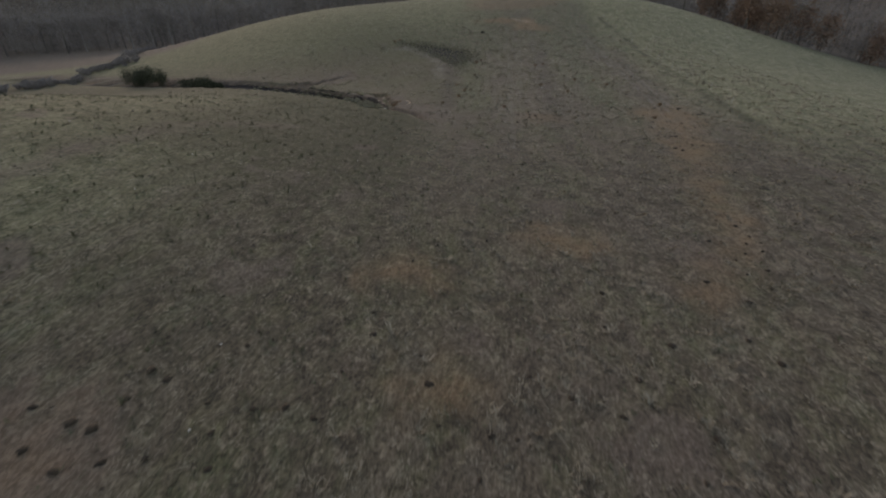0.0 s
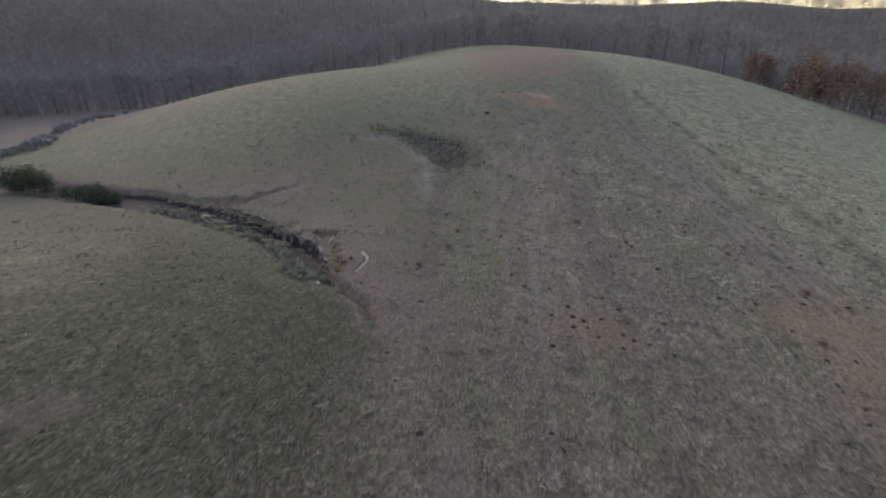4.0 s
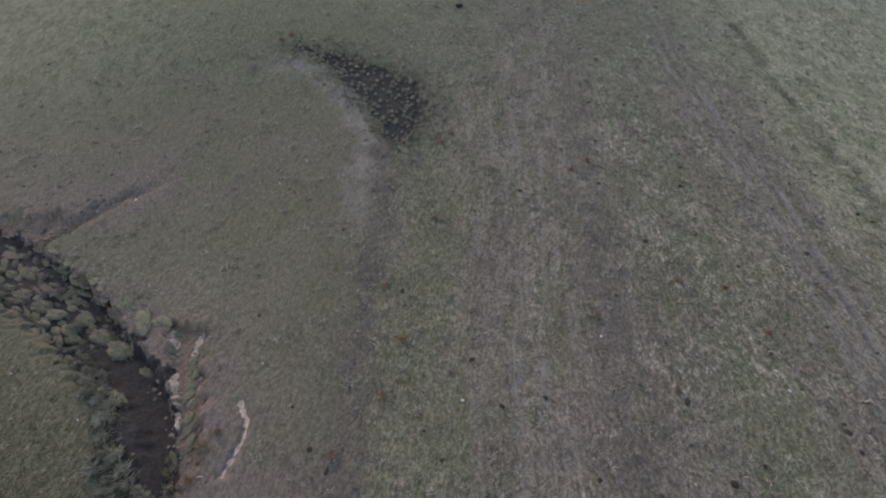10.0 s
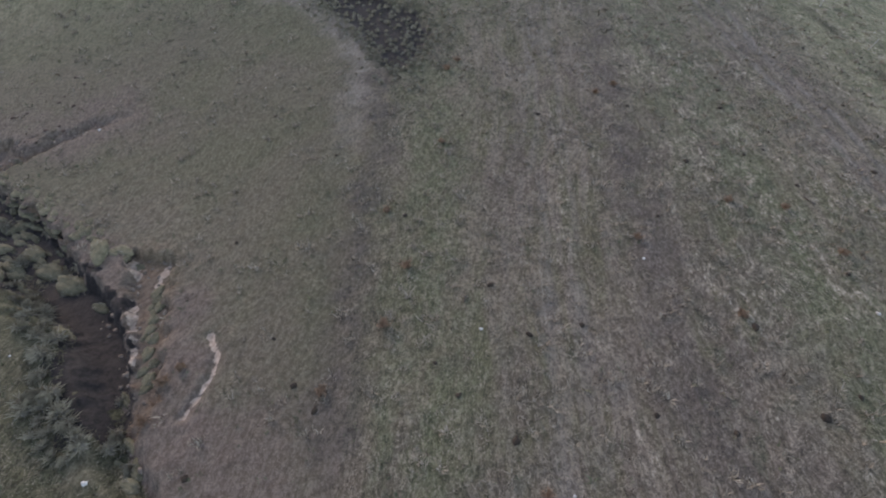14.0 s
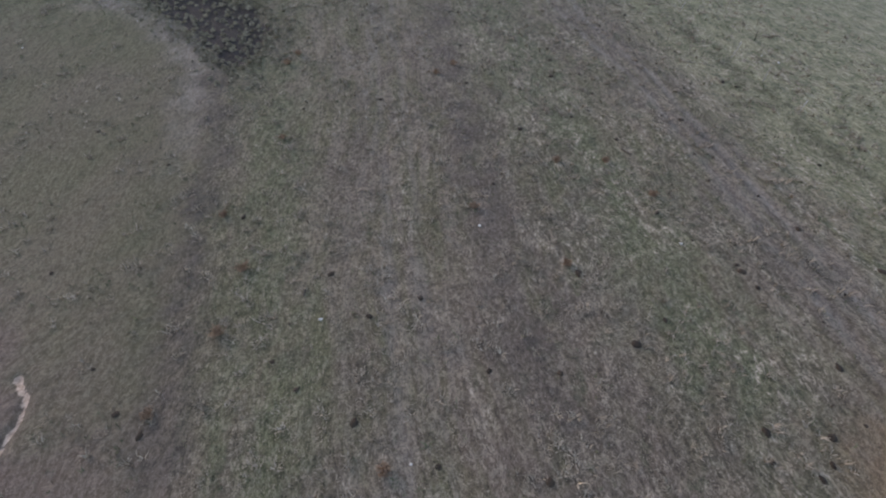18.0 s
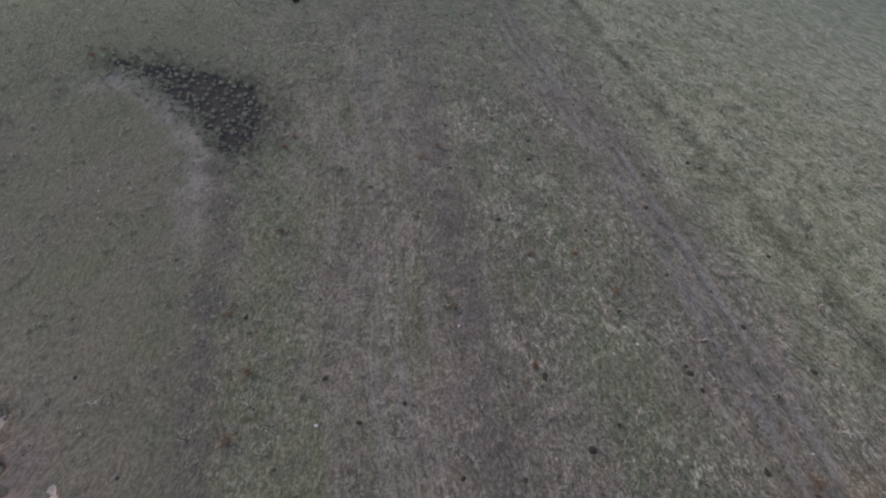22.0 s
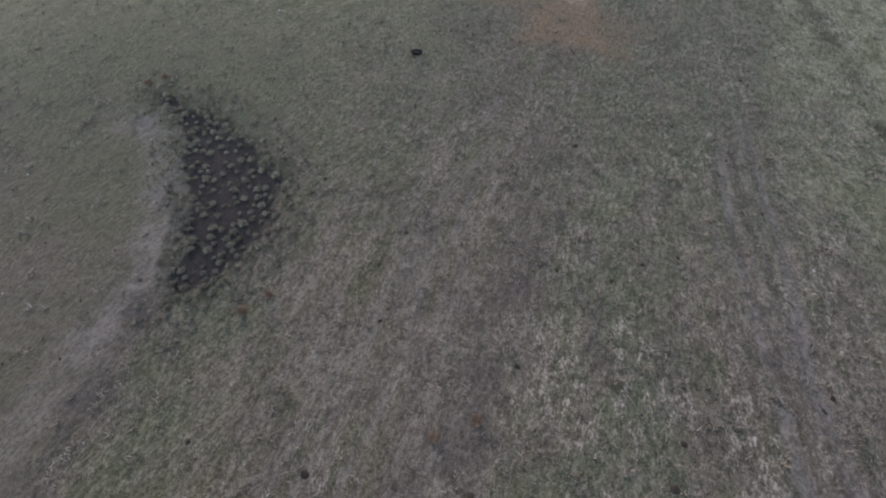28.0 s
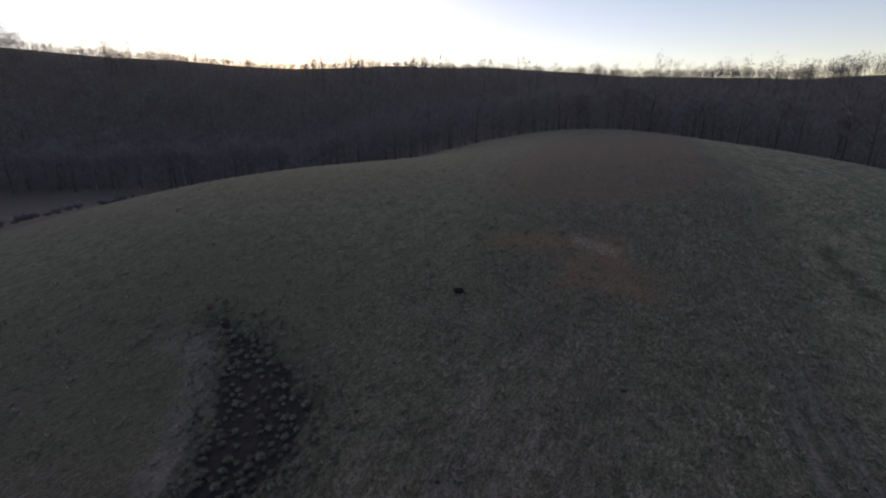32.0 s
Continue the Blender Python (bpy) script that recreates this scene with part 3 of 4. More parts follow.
    west = smooth(swale[2] * swale[0] + 0.5 * wave, -0.6, 0.8) * smooth(y, 98, 107) * (1 - smooth(y, 137, 141))
    west = np.maximum(west, smooth(-6.5 - x, 0, 3) * smooth(y, 137, 141))
    calm = west * (1 - mossy) * (1 - 0.5 * smooth(y, 160, 185))
    tufty = (0.35 + 0.65 * smooth(x + 6 * ripple(x, y, 25, 43), -5, 13)) * (0.65 + 0.35 * smooth(y, 86, 104)) * (1 - 0.3 * smooth(y, 138, 165) * (1 - lush)) * (1 + 0.2 * smooth(x, 11, 20) * smooth(y, 84, 100)) * (1 - 0.5 * mossy) * (1 - 0.5 * bank) * (1 - 0.85 * calm) + 0.4 * smooth(-x, 14, 26) * (1 - smooth(y, 100, 118)) * (1 - 0.6 * mossy)
    green = np.exp(-(((x + 2.6 - 1.2 * wave) / 2.9) ** 2)) * smooth(y, 98, 106) * (1 - smooth(y, 138, 146))
    green = np.maximum(green, np.exp(-(((x - 18.2 - 1.6 * wave) / 3.6) ** 2)) * smooth(y, 96, 106))
    green = np.maximum(green, 0.6 * smooth(ripple(x, y, 16, 53) + 0.4 * wave, 0.1, 0.8) * (1 - smooth(y, 90, 104)))
    green = np.maximum(green, 0.8 * smooth(y, 140, 156) * (1 - 0.6 * np.exp(-(((x - 9 - 0.15 * (y - 150)) / 5) ** 2))))
    green = green * (1 - mossy)
    far_field = smooth(-x, 70, 100) * smooth(y, 150, 190)
    litter = np.maximum(litter, 0.8 * far_field)
    for name, values in (("lush", lush), ("mud", mud), ("soil", soil), ("clay", clay), ("track", track), ("streaked", streaked), ("dry", dry), ("litter", litter), ("mossy", mossy), ("worn_shade", worn_shade), ("tufty", tufty), ("calm", calm), ("green", green), ("rough", (1 - smooth(y + 6 * wave, 72, 104)) * smooth(x + 6 * ripple(x, y, 20, 52), -34, -12)), ("bank", pink), ("bald", np.maximum.reduce([soil, track, worn_shade, 0.8 * pink, clay]))):
        me.attributes.new(name, "FLOAT", "POINT").data.foreach_set("value", values.astype("f4"))
    across = x - 0.09 * (y - 125) * (1 - 0.55 * smooth(x, 8, 22)) + 0.8 * ripple(x, y, 30, 45)
    flow = np.stack([across, y + 0.6 * ripple(x, y, 12, 46), z], 1)
    me.attributes.new("flow", "FLOAT_VECTOR", "POINT").data.foreach_set("vector", flow.ravel().astype("f4"))
    me.materials.append(M_GROUND)
    return tagged(new("ground", me), "grazed winter pasture with bare earth, mud and dry grass", "ground", kind="structure")


ground = build_ground()


def at(x, y, sink=0.0):
    return float(height(x, y)) - sink


# ---- trees ----
def tube(verts, faces, a, b, ra, rb, sides=4):
    """A tapered stem from a to b."""
    a, b = np.array(a, float), np.array(b, float)
    n = (b - a) / (np.linalg.norm(b - a) + 1e-9)
    u = np.cross(n, (0.3, 0.9, 0.2))
    u /= np.linalg.norm(u)
    v = np.cross(n, u)
    k = len(verts)
    for c, r in ((a, ra), (b, rb)):
        verts += [c + r * (np.cos(q) * u + np.sin(q) * v) for q in np.linspace(0, 2 * np.pi, sides, endpoint=False)]
    faces += [(k + i, k + (i + 1) % sides, k + sides + (i + 1) % sides, k + sides + i) for i in range(sides)]


def leaf(verts, faces, c, size, r, flat=1.0):
    """A small three-cornered leaf or spray at c, turned by chance."""
    q = r.normal(size=(3, 3)) * (1, 1, flat)
    k = len(verts)
    verts += [np.array(c) + size * v / (np.linalg.norm(v) + 1e-9) for v in q]
    faces.append((k, k + 1, k + 2))


def tree_shape(seed, tall, sprays, leafy=False, slim=1.0, loose=0.34):
    """Trunk, limbs and twigs of one broad-leaved tree: three pairs of corners and faces."""
    r = np.random.default_rng(seed)
    trunk, limbs, crown = ([], []), ([], []), ([], [])
    fork = tall * r.uniform(0.12, 0.28)
    lean = r.normal(size=2) * 0.03 * tall
    mid, top = np.array((*lean * 0.4, fork)), np.array((*lean, tall * 0.86))
    girth = tall * 0.017 * slim
    tube(*trunk, (0, 0, -0.6), mid, girth * 1.25, girth * 0.8, 5)
    tube(*trunk, mid, top, girth * 0.8, girth * 0.15, 4)
    count = 9
    for i in range(count):
        k = (i + r.uniform(0, 0.8)) / count
        root = mid + (top - mid) * k * 0.8
        a = i * 2.4 + r.uniform(-0.5, 0.5)
        reach = tall * r.uniform(0.22, 0.36) * (1 - 0.45 * k)
        tip = root + np.array((np.cos(a) * reach, np.sin(a) * reach, reach * r.uniform(0.5, 1.2)))
        tube(*limbs, root, tip, girth * 0.4, girth * 0.08, 3)
        for _ in range(sprays):
            q = r.uniform(0.3, 1.1)
            c = root + (tip - root) * q + r.normal(size=3) * reach * loose
            if leafy:
                leaf(*crown, c - np.array((0, 0, reach * r.uniform(0.0, 1.1))), r.uniform(0.3, 0.55), r)
            else:
                out = (tip - root) / reach * 0.5 + r.normal(size=3) * 0.6 + np.array((0, 0, 0.5))
                out /= np.linalg.norm(out)
                side = np.cross(out, r.normal(size=3))
                side /= np.linalg.norm(side)
                j, long = len(crown[0]), tall * r.uniform(0.08, 0.17)
                crown[0].extend([c - side * 0.06, c + side * 0.06, c + out * long + side * long * 0.15, c + out * long * 0.8 - side * long * 0.4,
                                 c + out * long * 0.6 + side * long * 0.6])
                crown[1].extend([(j, j + 1, j + 2), (j, j + 1, j + 3), (j, j + 1, j + 4)])
    return trunk, limbs, crown


def make_tree(seed, tall, sprays, leafy, label, bark=None):
    thing = tagged(new("tree"), label, "tree", "trees at the edge of the woods")
    trunk, limbs, crown = tree_shape(seed, tall, sprays, leafy)
    stem = list(trunk[0]) + list(limbs[0]), list(trunk[1]) + [tuple(i + len(trunk[0]) for i in f) for f in limbs[1]]
    part("trunk", *stem, bark or M_BARK, thing)
    part("crown", *crown, M_RUST if leafy else M_TWIG, thing, "rust-brown leaves" if leafy else "", flat=True)
    return thing


def edge_of_woods():
    bare = [make_tree(100 + k, t, 34, False, "tall bare grey-brown tree at the edge of the woods") for k, t in enumerate((17, 19, 15.5, 20, 16.5))]
    rusty = [make_tree(200 + k, t, 130, True, "oak with rust-brown leaves still on, at the pasture's edge") for k, t in enumerate((13, 15, 11))]
    pale = make_tree(250, 21, 14, False, "tall pale-barked bare tree at the edge of the woods", M_PALE_BARK)
    pale.matrix_basis = pose(-141, 262, at(-141, 262), 0, 0, 20)
    for x, y, turn in ((-150, 261, 80), (-133, 266, 150), (-158, 258, 210), (-176, 252, 40), (-96, 274, 120), (-60, 292, 10)):
        copy_thing(pale, pose(x, y, at(x, y), 0, 0, turn))
    used = set()
    r = np.random.default_rng(41)
    pts = np.array(CLEARING, float)
    front = pts[:14]
    for a, b in zip(front[:-1], front[1:]):
        n = max(1, int(np.hypot(*(b - a)) / 7))
        for k in range(n):
            p = a + (b - a) * (k + r.uniform(0.1, 0.9)) / n + r.normal(size=2) * 2.0
            red = 78 < p[0] < 175 and p[1] > 60 and r.random() < 0.3
            kind = rusty[r.integers(3)] if red else bare[r.integers(5)]
            m = pose(p[0], p[1], at(*p), 0, 0, r.uniform(0, 360))
            if kind in used:
                ob = copy_thing(kind, m)
            else:
                kind.matrix_basis, ob = m, kind
                used.add(kind)
    for kind in set(bare + rusty) - used:
        kind.matrix_basis = pose(120, 230, at(120, 230))
    for x, y, k in ((90, 209, 1), (96, 206, 0), (101, 208, 1), (93, 214, 0), (88, 226, 2), (106, 222, 0), (131, 203, 1), (140, 196, 2)):
        copy_thing(rusty[k], pose(x, y, at(x, y), 0, 0, 70 * k + x))


def woods():
    """The far woods, one mesh of stems and one of twigs under one thing."""
    r = np.random.default_rng(43)
    kinds = [tree_shape(300 + k, t, 9, False, 0.55, 0.5) for k, t in enumerate((16, 18, 15, 19, 17, 14, 20))]
    flat = []
    for trunk, limbs, crown in kinds:
        pair = []
        stem_v, stem_f = list(trunk[0]) + list(limbs[0]), list(trunk[1]) + [tuple(i + len(trunk[0]) for i in f) for f in limbs[1]]
        for v, f in ((stem_v, stem_f), crown):
            pair.append((np.array(v, float), np.array([(*q, q[-1])[:4] if len(q) == 4 else (*q, -1) for q in f])))
        flat.append(pair)
    n = 4800
    away, way = np.sqrt(r.uniform(150**2, 440**2, n)), r.uniform(-1.5, 1.15, n)
    x, y = away * np.sin(way), 150 + away * np.cos(way)
    keep = (inside(x, y, CLEARING) < -4) & (r.random(n) < 0.55 + 0.2 * (away < 300) + 0.4 * (away > 375))
    x, y = x[keep], y[keep]
    low = np.sqrt(r.uniform(392**2, 470**2, 1500)), r.uniform(-1.25, 0.95, 1500)
    pts = np.array(CLEARING[:14], float)
    edge = [a + (b - a) * k for a, b in zip(pts[:-1], pts[1:]) for k in np.arange(0, 1, 0.75 / np.hypot(*(b - a)))]
    edge = np.array(edge) + r.normal(size=(len(edge), 2)) * 2
    away = edge - (0, 150)
    edge = edge + away / np.hypot(*away.T)[:, None] * r.uniform(-1, 14, (len(edge), 1))
    small = np.r_[np.zeros(len(x), bool), np.ones(1500 + len(edge), bool)]
    x, y = np.r_[x, low[0] * np.sin(low[1]), edge[:, 0]], np.r_[y, 150 + low[0] * np.cos(low[1]), edge[:, 1]]
    z = height(x, y) - 1.8 * small
    thing = tagged(new("far_woods"), "bare winter woods on the hillside, grey-brown", "woods", kind="stuff")
    for which, name, material in ((0, "stems", M_BARK), (1, "twigs", M_TWIG)):
        verts, tris, base = [], [], 0
        rr = np.random.default_rng(44)
        for k in range(len(x)):
            v, f = flat[rr.integers(len(flat))][which]
            if small[k] and which == 0:
                v, f = v[:18], f[:9]
            a, s = rr.uniform(0, 6.3), rr.uniform(0.75, 1.1) if rr.random() < 0.7 and not small[k] else rr.uniform(0.32, 0.58)
            crest = math.hypot(x[k], y[k] - 150) > 385
            s = min(s, rr.uniform(0.26, 0.42) + 0.2 * float(smooth(x[k], 40, 140))) if crest and rr.random() < 0.98 else s
            turn = np.array(((np.cos(a), -np.sin(a), 0), (np.sin(a), np.cos(a), 0), (0, 0, 1))) * s
            verts.append(v @ turn.T + (x[k], y[k], z[k]))
            tris.append(np.where(f >= 0, f + base, -1))
            base += len(v)
        verts, tris = np.concatenate(verts), np.concatenate(tris)
        quads = tris[:, 3] >= 0
        sizes = np.where(quads, 4, 3)
        loops = tris.ravel()[tris.ravel() >= 0]
        me = bpy.data.meshes.new(name)
        me.vertices.add(len(verts)), me.loops.add(len(loops)), me.polygons.add(len(sizes))
        me.vertices.foreach_set("co", verts.ravel().astype("f4"))
        me.loops.foreach_set("vertex_index", loops.astype("i4"))
        me.polygons.foreach_set("loop_start", np.r_[0, np.cumsum(sizes)[:-1]].astype("i4"))
        me.update(calc_edges=True)
        me.materials.append(material)
        ob = tagged(new(name, me), kind="stuff")
        ob.parent = thing


edge_of_woods()
woods()


# ---- bushes in the gully ----
def bush(x, y, wide, tall, seed):
    r = np.random.default_rng(seed)
    thing = tagged(new("bush"), "dark evergreen bush growing out of the gully", "bush", "bushes in the gully")
    thing.matrix_basis = pose(x, y, at(x, y, 0.1))
    stems, crown = ([], []), ([], [])
    for k in range(8):
        a, d = k * 0.8 + r.uniform(0, 0.5), r.uniform(0.1, 0.45) * wide
        tip = np.array((np.cos(a) * d, np.sin(a) * d * 0.6, tall * r.uniform(0.55, 0.9)))
        tube(*stems, (tip[0] * 0.5, tip[1] * 0.5, -0.2), tip, 0.06, 0.02, 4)
        for _ in range(760):
            q = r.normal(size=3) * (wide * 0.12, wide * 0.1, tall * 0.17)
            leaf(*crown, np.maximum(tip * (1, 1, 0.75) + q, (-99, -99, 0.02)), r.uniform(0.09, 0.2), r)
    part("stems", *stems, M_BARK, thing)
    part("crown", *crown, M_EVERGREEN, thing, flat=True)


for k, row in enumerate(((-78.5, 139.2, 6.6, 4.6), (-73.8, 137.2, 5.6, 4.8), (-61.5, 133, 6.0, 2.7), (-57.5, 131.8, 3.4, 1.8))):
    bush(*row, 60 + k)


def scrub(seed, tall):
    """A bare many-stemmed shrub."""
    r = np.random.default_rng(seed)
    thing = tagged(new("scrub"), "bare grey-brown scrub along the creek below the pasture", "shrub", "scrub along the creek")
    stems, crown = ([], []), ([], [])
    for k in range(12):
        a, d = k * 0.7 + r.uniform(0, 0.5), r.uniform(0.2, 1.3) * tall
        tip = np.array((np.cos(a) * d, np.sin(a) * d, tall * r.uniform(0.6, 1)))
        tube(*stems, (tip[0] * 0.2, tip[1] * 0.2, -0.2), tip, 0.05, 0.015, 3)
        for _ in range(22):
            leaf(*crown, tip * r.uniform(0.4, 1.05) + r.normal(size=3) * tall * 0.14, r.uniform(0.12, 0.3), r)
    part("stem_clump", *stems, M_BARK, thing)
    part("crown", *crown, M_TWIG, thing, flat=True)
    return thing


def creek_scrub():
    r = np.random.default_rng(66)
    kinds = [scrub(660 + k, t) for k, t in enumerate((0.7, 1.0, 1.4))]
    line = np.array([(-114, 138), (-103, 151), (-102, 168), (-114, 196), (-138, 244)], float)
    for n in range(95):
        k = r.uniform(0, 3.999)
        p = line[int(k)] + (line[int(k) + 1] - line[int(k)]) * (k % 1) + r.normal(size=2) * 2.6
        m = pose(p[0], p[1], at(*p), 0, 0, r.uniform(0, 360))
        if n < 3:
            kinds[n].matrix_basis = m
        else:
            copy_thing(kinds[n % 3], m)


creek_scrub()


# ---- grass ----
def fields(x, y):
    """Where grass can stand, 0 to 1."""
    ok = 1 - smooth(gully_cut(x, y)[0], 0.25, 0.7)
    ok = ok * (1 - smooth(inside(x, y, HOLLOW), -0.6, 0.2)) * (1 - 0.8 * smooth(inside(x, y, MUD_FLAT), -0.3, 0.3))
    for poly in BROWN_BARE:
        ok = ok * (1 - 0.6 * smooth(inside(x, y, poly), -0.5, 1.5))
    for line in STREAKS:
        ok = ok * smooth(along(x, y, line)[0], 0.2, 0.5)
    return ok


def blades(name, count, seed, patch, tall, material, label, clump=1):
    """Tufts of bent blades strewn over the pasture in patches, one joined mesh."""
    r = np.random.default_rng(seed)
    x, y = r.uniform(-62, 58, count * 3 // clump), r.uniform(36, 205, count * 3 // clump)
    near = 1 - smooth(np.hypot(x / 0.75, (y - 98)), 62, 105)
    chance = fields(x, y) * (0.25 + 0.75 * near) * np.clip(0.5 + patch(x, y), 0, 1)
    keep = r.random(len(x)) < chance
    x, y = np.repeat(x[keep], clump)[:count], np.repeat(y[keep], clump)[:count]
    if clump > 1:
        x, y = x + r.normal(size=len(x)) * 0.17, y + r.normal(size=len(x)) * 0.17
    n, per = len(x), 4
    z = height(x, y)
    size = r.gamma(4, 0.25, n) * tall
    a = r.uniform(0, 2 * np.pi, (n, per))
    lean = r.uniform(0.2, 1.0, (n, per))
    long = size[:, None] * r.uniform(0.6, 1.3, (n, per))
    root = np.stack([x[:, None] + np.cos(a) * 0.04, y[:, None] + np.sin(a) * 0.04, np.repeat(z[:, None] - 0.01, per, 1)], -1)
    bend = root + np.stack([np.cos(a) * np.sin(lean), np.sin(a) * np.sin(lean), np.cos(lean)], -1) * long[..., None] * 0.55
    b, droop = a + r.normal(size=(n, per)) * 0.7, lean + r.uniform(0.4, 0.9, (n, per))
    tip = bend + np.stack([np.cos(b) * np.sin(droop), np.sin(b) * np.sin(droop), np.cos(droop)], -1) * long[..., None] * 0.6
    wide = np.stack([-np.sin(a), np.cos(a), 0 * a], -1) * (0.009 + 0.045 * long[..., None])
    co = np.stack([root - wide, root + wide, bend + wide * 0.8, bend + wide * 0.8, bend - wide * 0.8, root - wide, bend - wide * 0.8, bend + wide * 0.8, tip], 2).reshape(-1, 3)
    faces = np.arange(len(co))
    me = bpy.data.meshes.new(name)
    me.vertices.add(len(co)), me.loops.add(len(co)), me.polygons.add(len(co) // 3)
    me.vertices.foreach_set("co", co.ravel().astype("f4"))
    me.loops.foreach_set("vertex_index", faces.astype("i4"))
    me.polygons.foreach_set("loop_start", np.arange(0, len(co), 3).astype("i4"))
    me.update(calc_edges=True)
    me.materials.append(material)
    return tagged(new(name, me), label, "grass", kind="stuff")


blades("dry_grass", 46000, 71, lambda x, y: 1.3 * ripple(x, y, 7, 72) + 1.0 * ripple(x, y, 1.8, 73) - 0.45 + 0.6 * smooth(x, -12, 4) - 0.15 * smooth(x, 30, 38) - 0.9 * smooth(-x, 9, 13) * (1 - smooth(y + 0.45 * x, 92, 112)),
       0.19, M_STRAW, "dry straw-coloured tufts of grazed grass", 7)
blades("green_grass", 26000, 74, lambda x, y: 1.3 * ripple(x, y, 8, 75) + 0.9 * ripple(x, y, 2.0, 76) - 0.2 - 0.2 * smooth(x, -8, 4) + 0.4 * smooth(x, 28, 38),
       0.13, M_GRASS, "short dull green grass of the pasture")
blades("dead_grass", 15000, 77, lambda x, y: 1.4 * ripple(x, y, 5, 78) + 1.2 * ripple(x, y, 1.5, 79) - 0.4,
       0.1, M_DEAD, "dark trampled dead grass of the pasture")

blades("field_grass", 15000, 80, lambda x, y: (1.2 * ripple(x, y, 6, 81) + 0.2) * smooth(-x, 8, 12) * (1 - smooth(y + 0.45 * x, 96, 108)) - 2.0 * (1 - smooth(-x, 8, 12) * (1 - smooth(y + 0.45 * x, 96, 108))),
       0.17, M_FIELD, "short olive-green grass on the field beside the gully", 3)


# ---- rounded lumps: tussocks, dung, stones, clods ----
def lump_shape(seed, wide, tall, rings=4, sides=9, rough=0.18, sink=0.25):
    """An uneven low dome with a rim below the ground."""
    r = np.random.default_rng(seed)
    verts, faces = [], []
    offs = r.normal(size=(rings, sides)) * rough
    for i in range(rings):
        k = i / (rings - 0.35)
        for j in range(sides):
            a = 2 * np.pi * j / sides + offs[i, j] * 0.4
            d = wide * math.cos(k * math.pi / 2) ** 0.8 * (1 + offs[i, j])
            verts.append((d * math.cos(a), d * math.sin(a), tall * (math.sin(k * math.pi / 2) * (1 + offs[i, j] * 0.6) - (sink if i == 0 else 0))))
    verts.append((0, 0, tall))
    for i in range(rings - 1):
        for j in range(sides):
            faces.append((i * sides + j, i * sides + (j + 1) % sides, (i + 1) * sides + (j + 1) % sides, (i + 1) * sides + j))
    top = (rings - 1) * sides
    faces += [(top + j, top + (j + 1) % sides, len(verts) - 1) for j in range(sides)]
    return verts, faces


def tussock(seed, label, group):
    r = np.random.default_rng(seed)
    thing = tagged(new("grass_tussock"), label, "tussock", group)
    wide, tall = r.uniform(0.2, 0.3), r.uniform(0.2, 0.32)
    part("mound", *lump_shape(seed, wide, tall, 4, 9, 0.26), M_MOUND, thing)
    verts, faces = [], []
    comb = r.uniform(0, 6.3)
    for _ in range(150):
        a, k = r.uniform(0, 6.3), r.uniform(0.05, 1)
        root = np.array((math.cos(a) * wide * k, math.sin(a) * wide * k, tall * (1 - 0.85 * k * k)))
        out = np.array((math.cos(a) * k, math.sin(a) * k, 0.75 - 0.75 * k)) + r.normal(size=3) * 0.3 + np.array((math.cos(comb), math.sin(comb), 0)) * 0.35
        out *= r.uniform(0.12, 0.44) / np.linalg.norm(out)
        side = np.array((-math.sin(a), math.cos(a), 0)) * 0.017
        j = len(verts)
        verts += [root - side, root + side, root + out * 0.7 + (0, 0, 0.02), root + out * 1.1 - (0, 0, 0.06)]
        faces += [(j, j + 1, j + 2), (j + 1, j + 3, j + 2)]
    part("sedge_tuft", verts, faces, M_SEDGE, thing, flat=True)
    return thing


class Stock:
    """Hands out a few made kinds of a thing: the kinds themselves first, then copies."""

    def __init__(self, kinds):
        self.kinds, self.used = kinds, [False] * len(kinds)

    def set(self, k, x, y, size=1.0, turn=0.0, sink=0.0, tilt=0.0, stretch=1.0):
        k %= len(self.kinds)
        m = pose(x, y, at(x, y, sink), tilt, 0, turn)
        ob = copy_thing(self.kinds[k], m) if self.used[k] else self.kinds[k]
        self.used[k] = True
        ob.matrix_basis = m @ Matrix.Diagonal((size, size * stretch, size, 1))
        return ob


def strewn(r, n, chance, x0, x1, y0, y1, apart):
    """Up to n places in a stretch of the plan, chosen by chance(x, y) and kept apart."""
    out = []
    xs, ys = r.uniform(x0, x1, n * 40), r.uniform(y0, y1, n * 40)
    keep = r.random(n * 40) < chance(xs, ys)
    for x, y in zip(xs[keep].tolist(), ys[keep].tolist()):
        if all((x - a) ** 2 + (y - b) ** 2 > apart**2 for a, b in out):
            out.append((x, y))
            if len(out) == n:
                break
    return out


def lump_things(name, kinds, label, category, group, material, wide, tall, rings=3, sides=9, rough=0.16):
    out = []
    for k in range(kinds):
        verts, faces = lump_shape(hash_of(name) + k, wide, tall, rings, sides, rough)
        out.append(tagged(part(name, verts, faces, material), label, category, group))
    return Stock(out)


def hash_of(text):
    return sum(ord(c) * (i + 1) for i, c in enumerate(text))


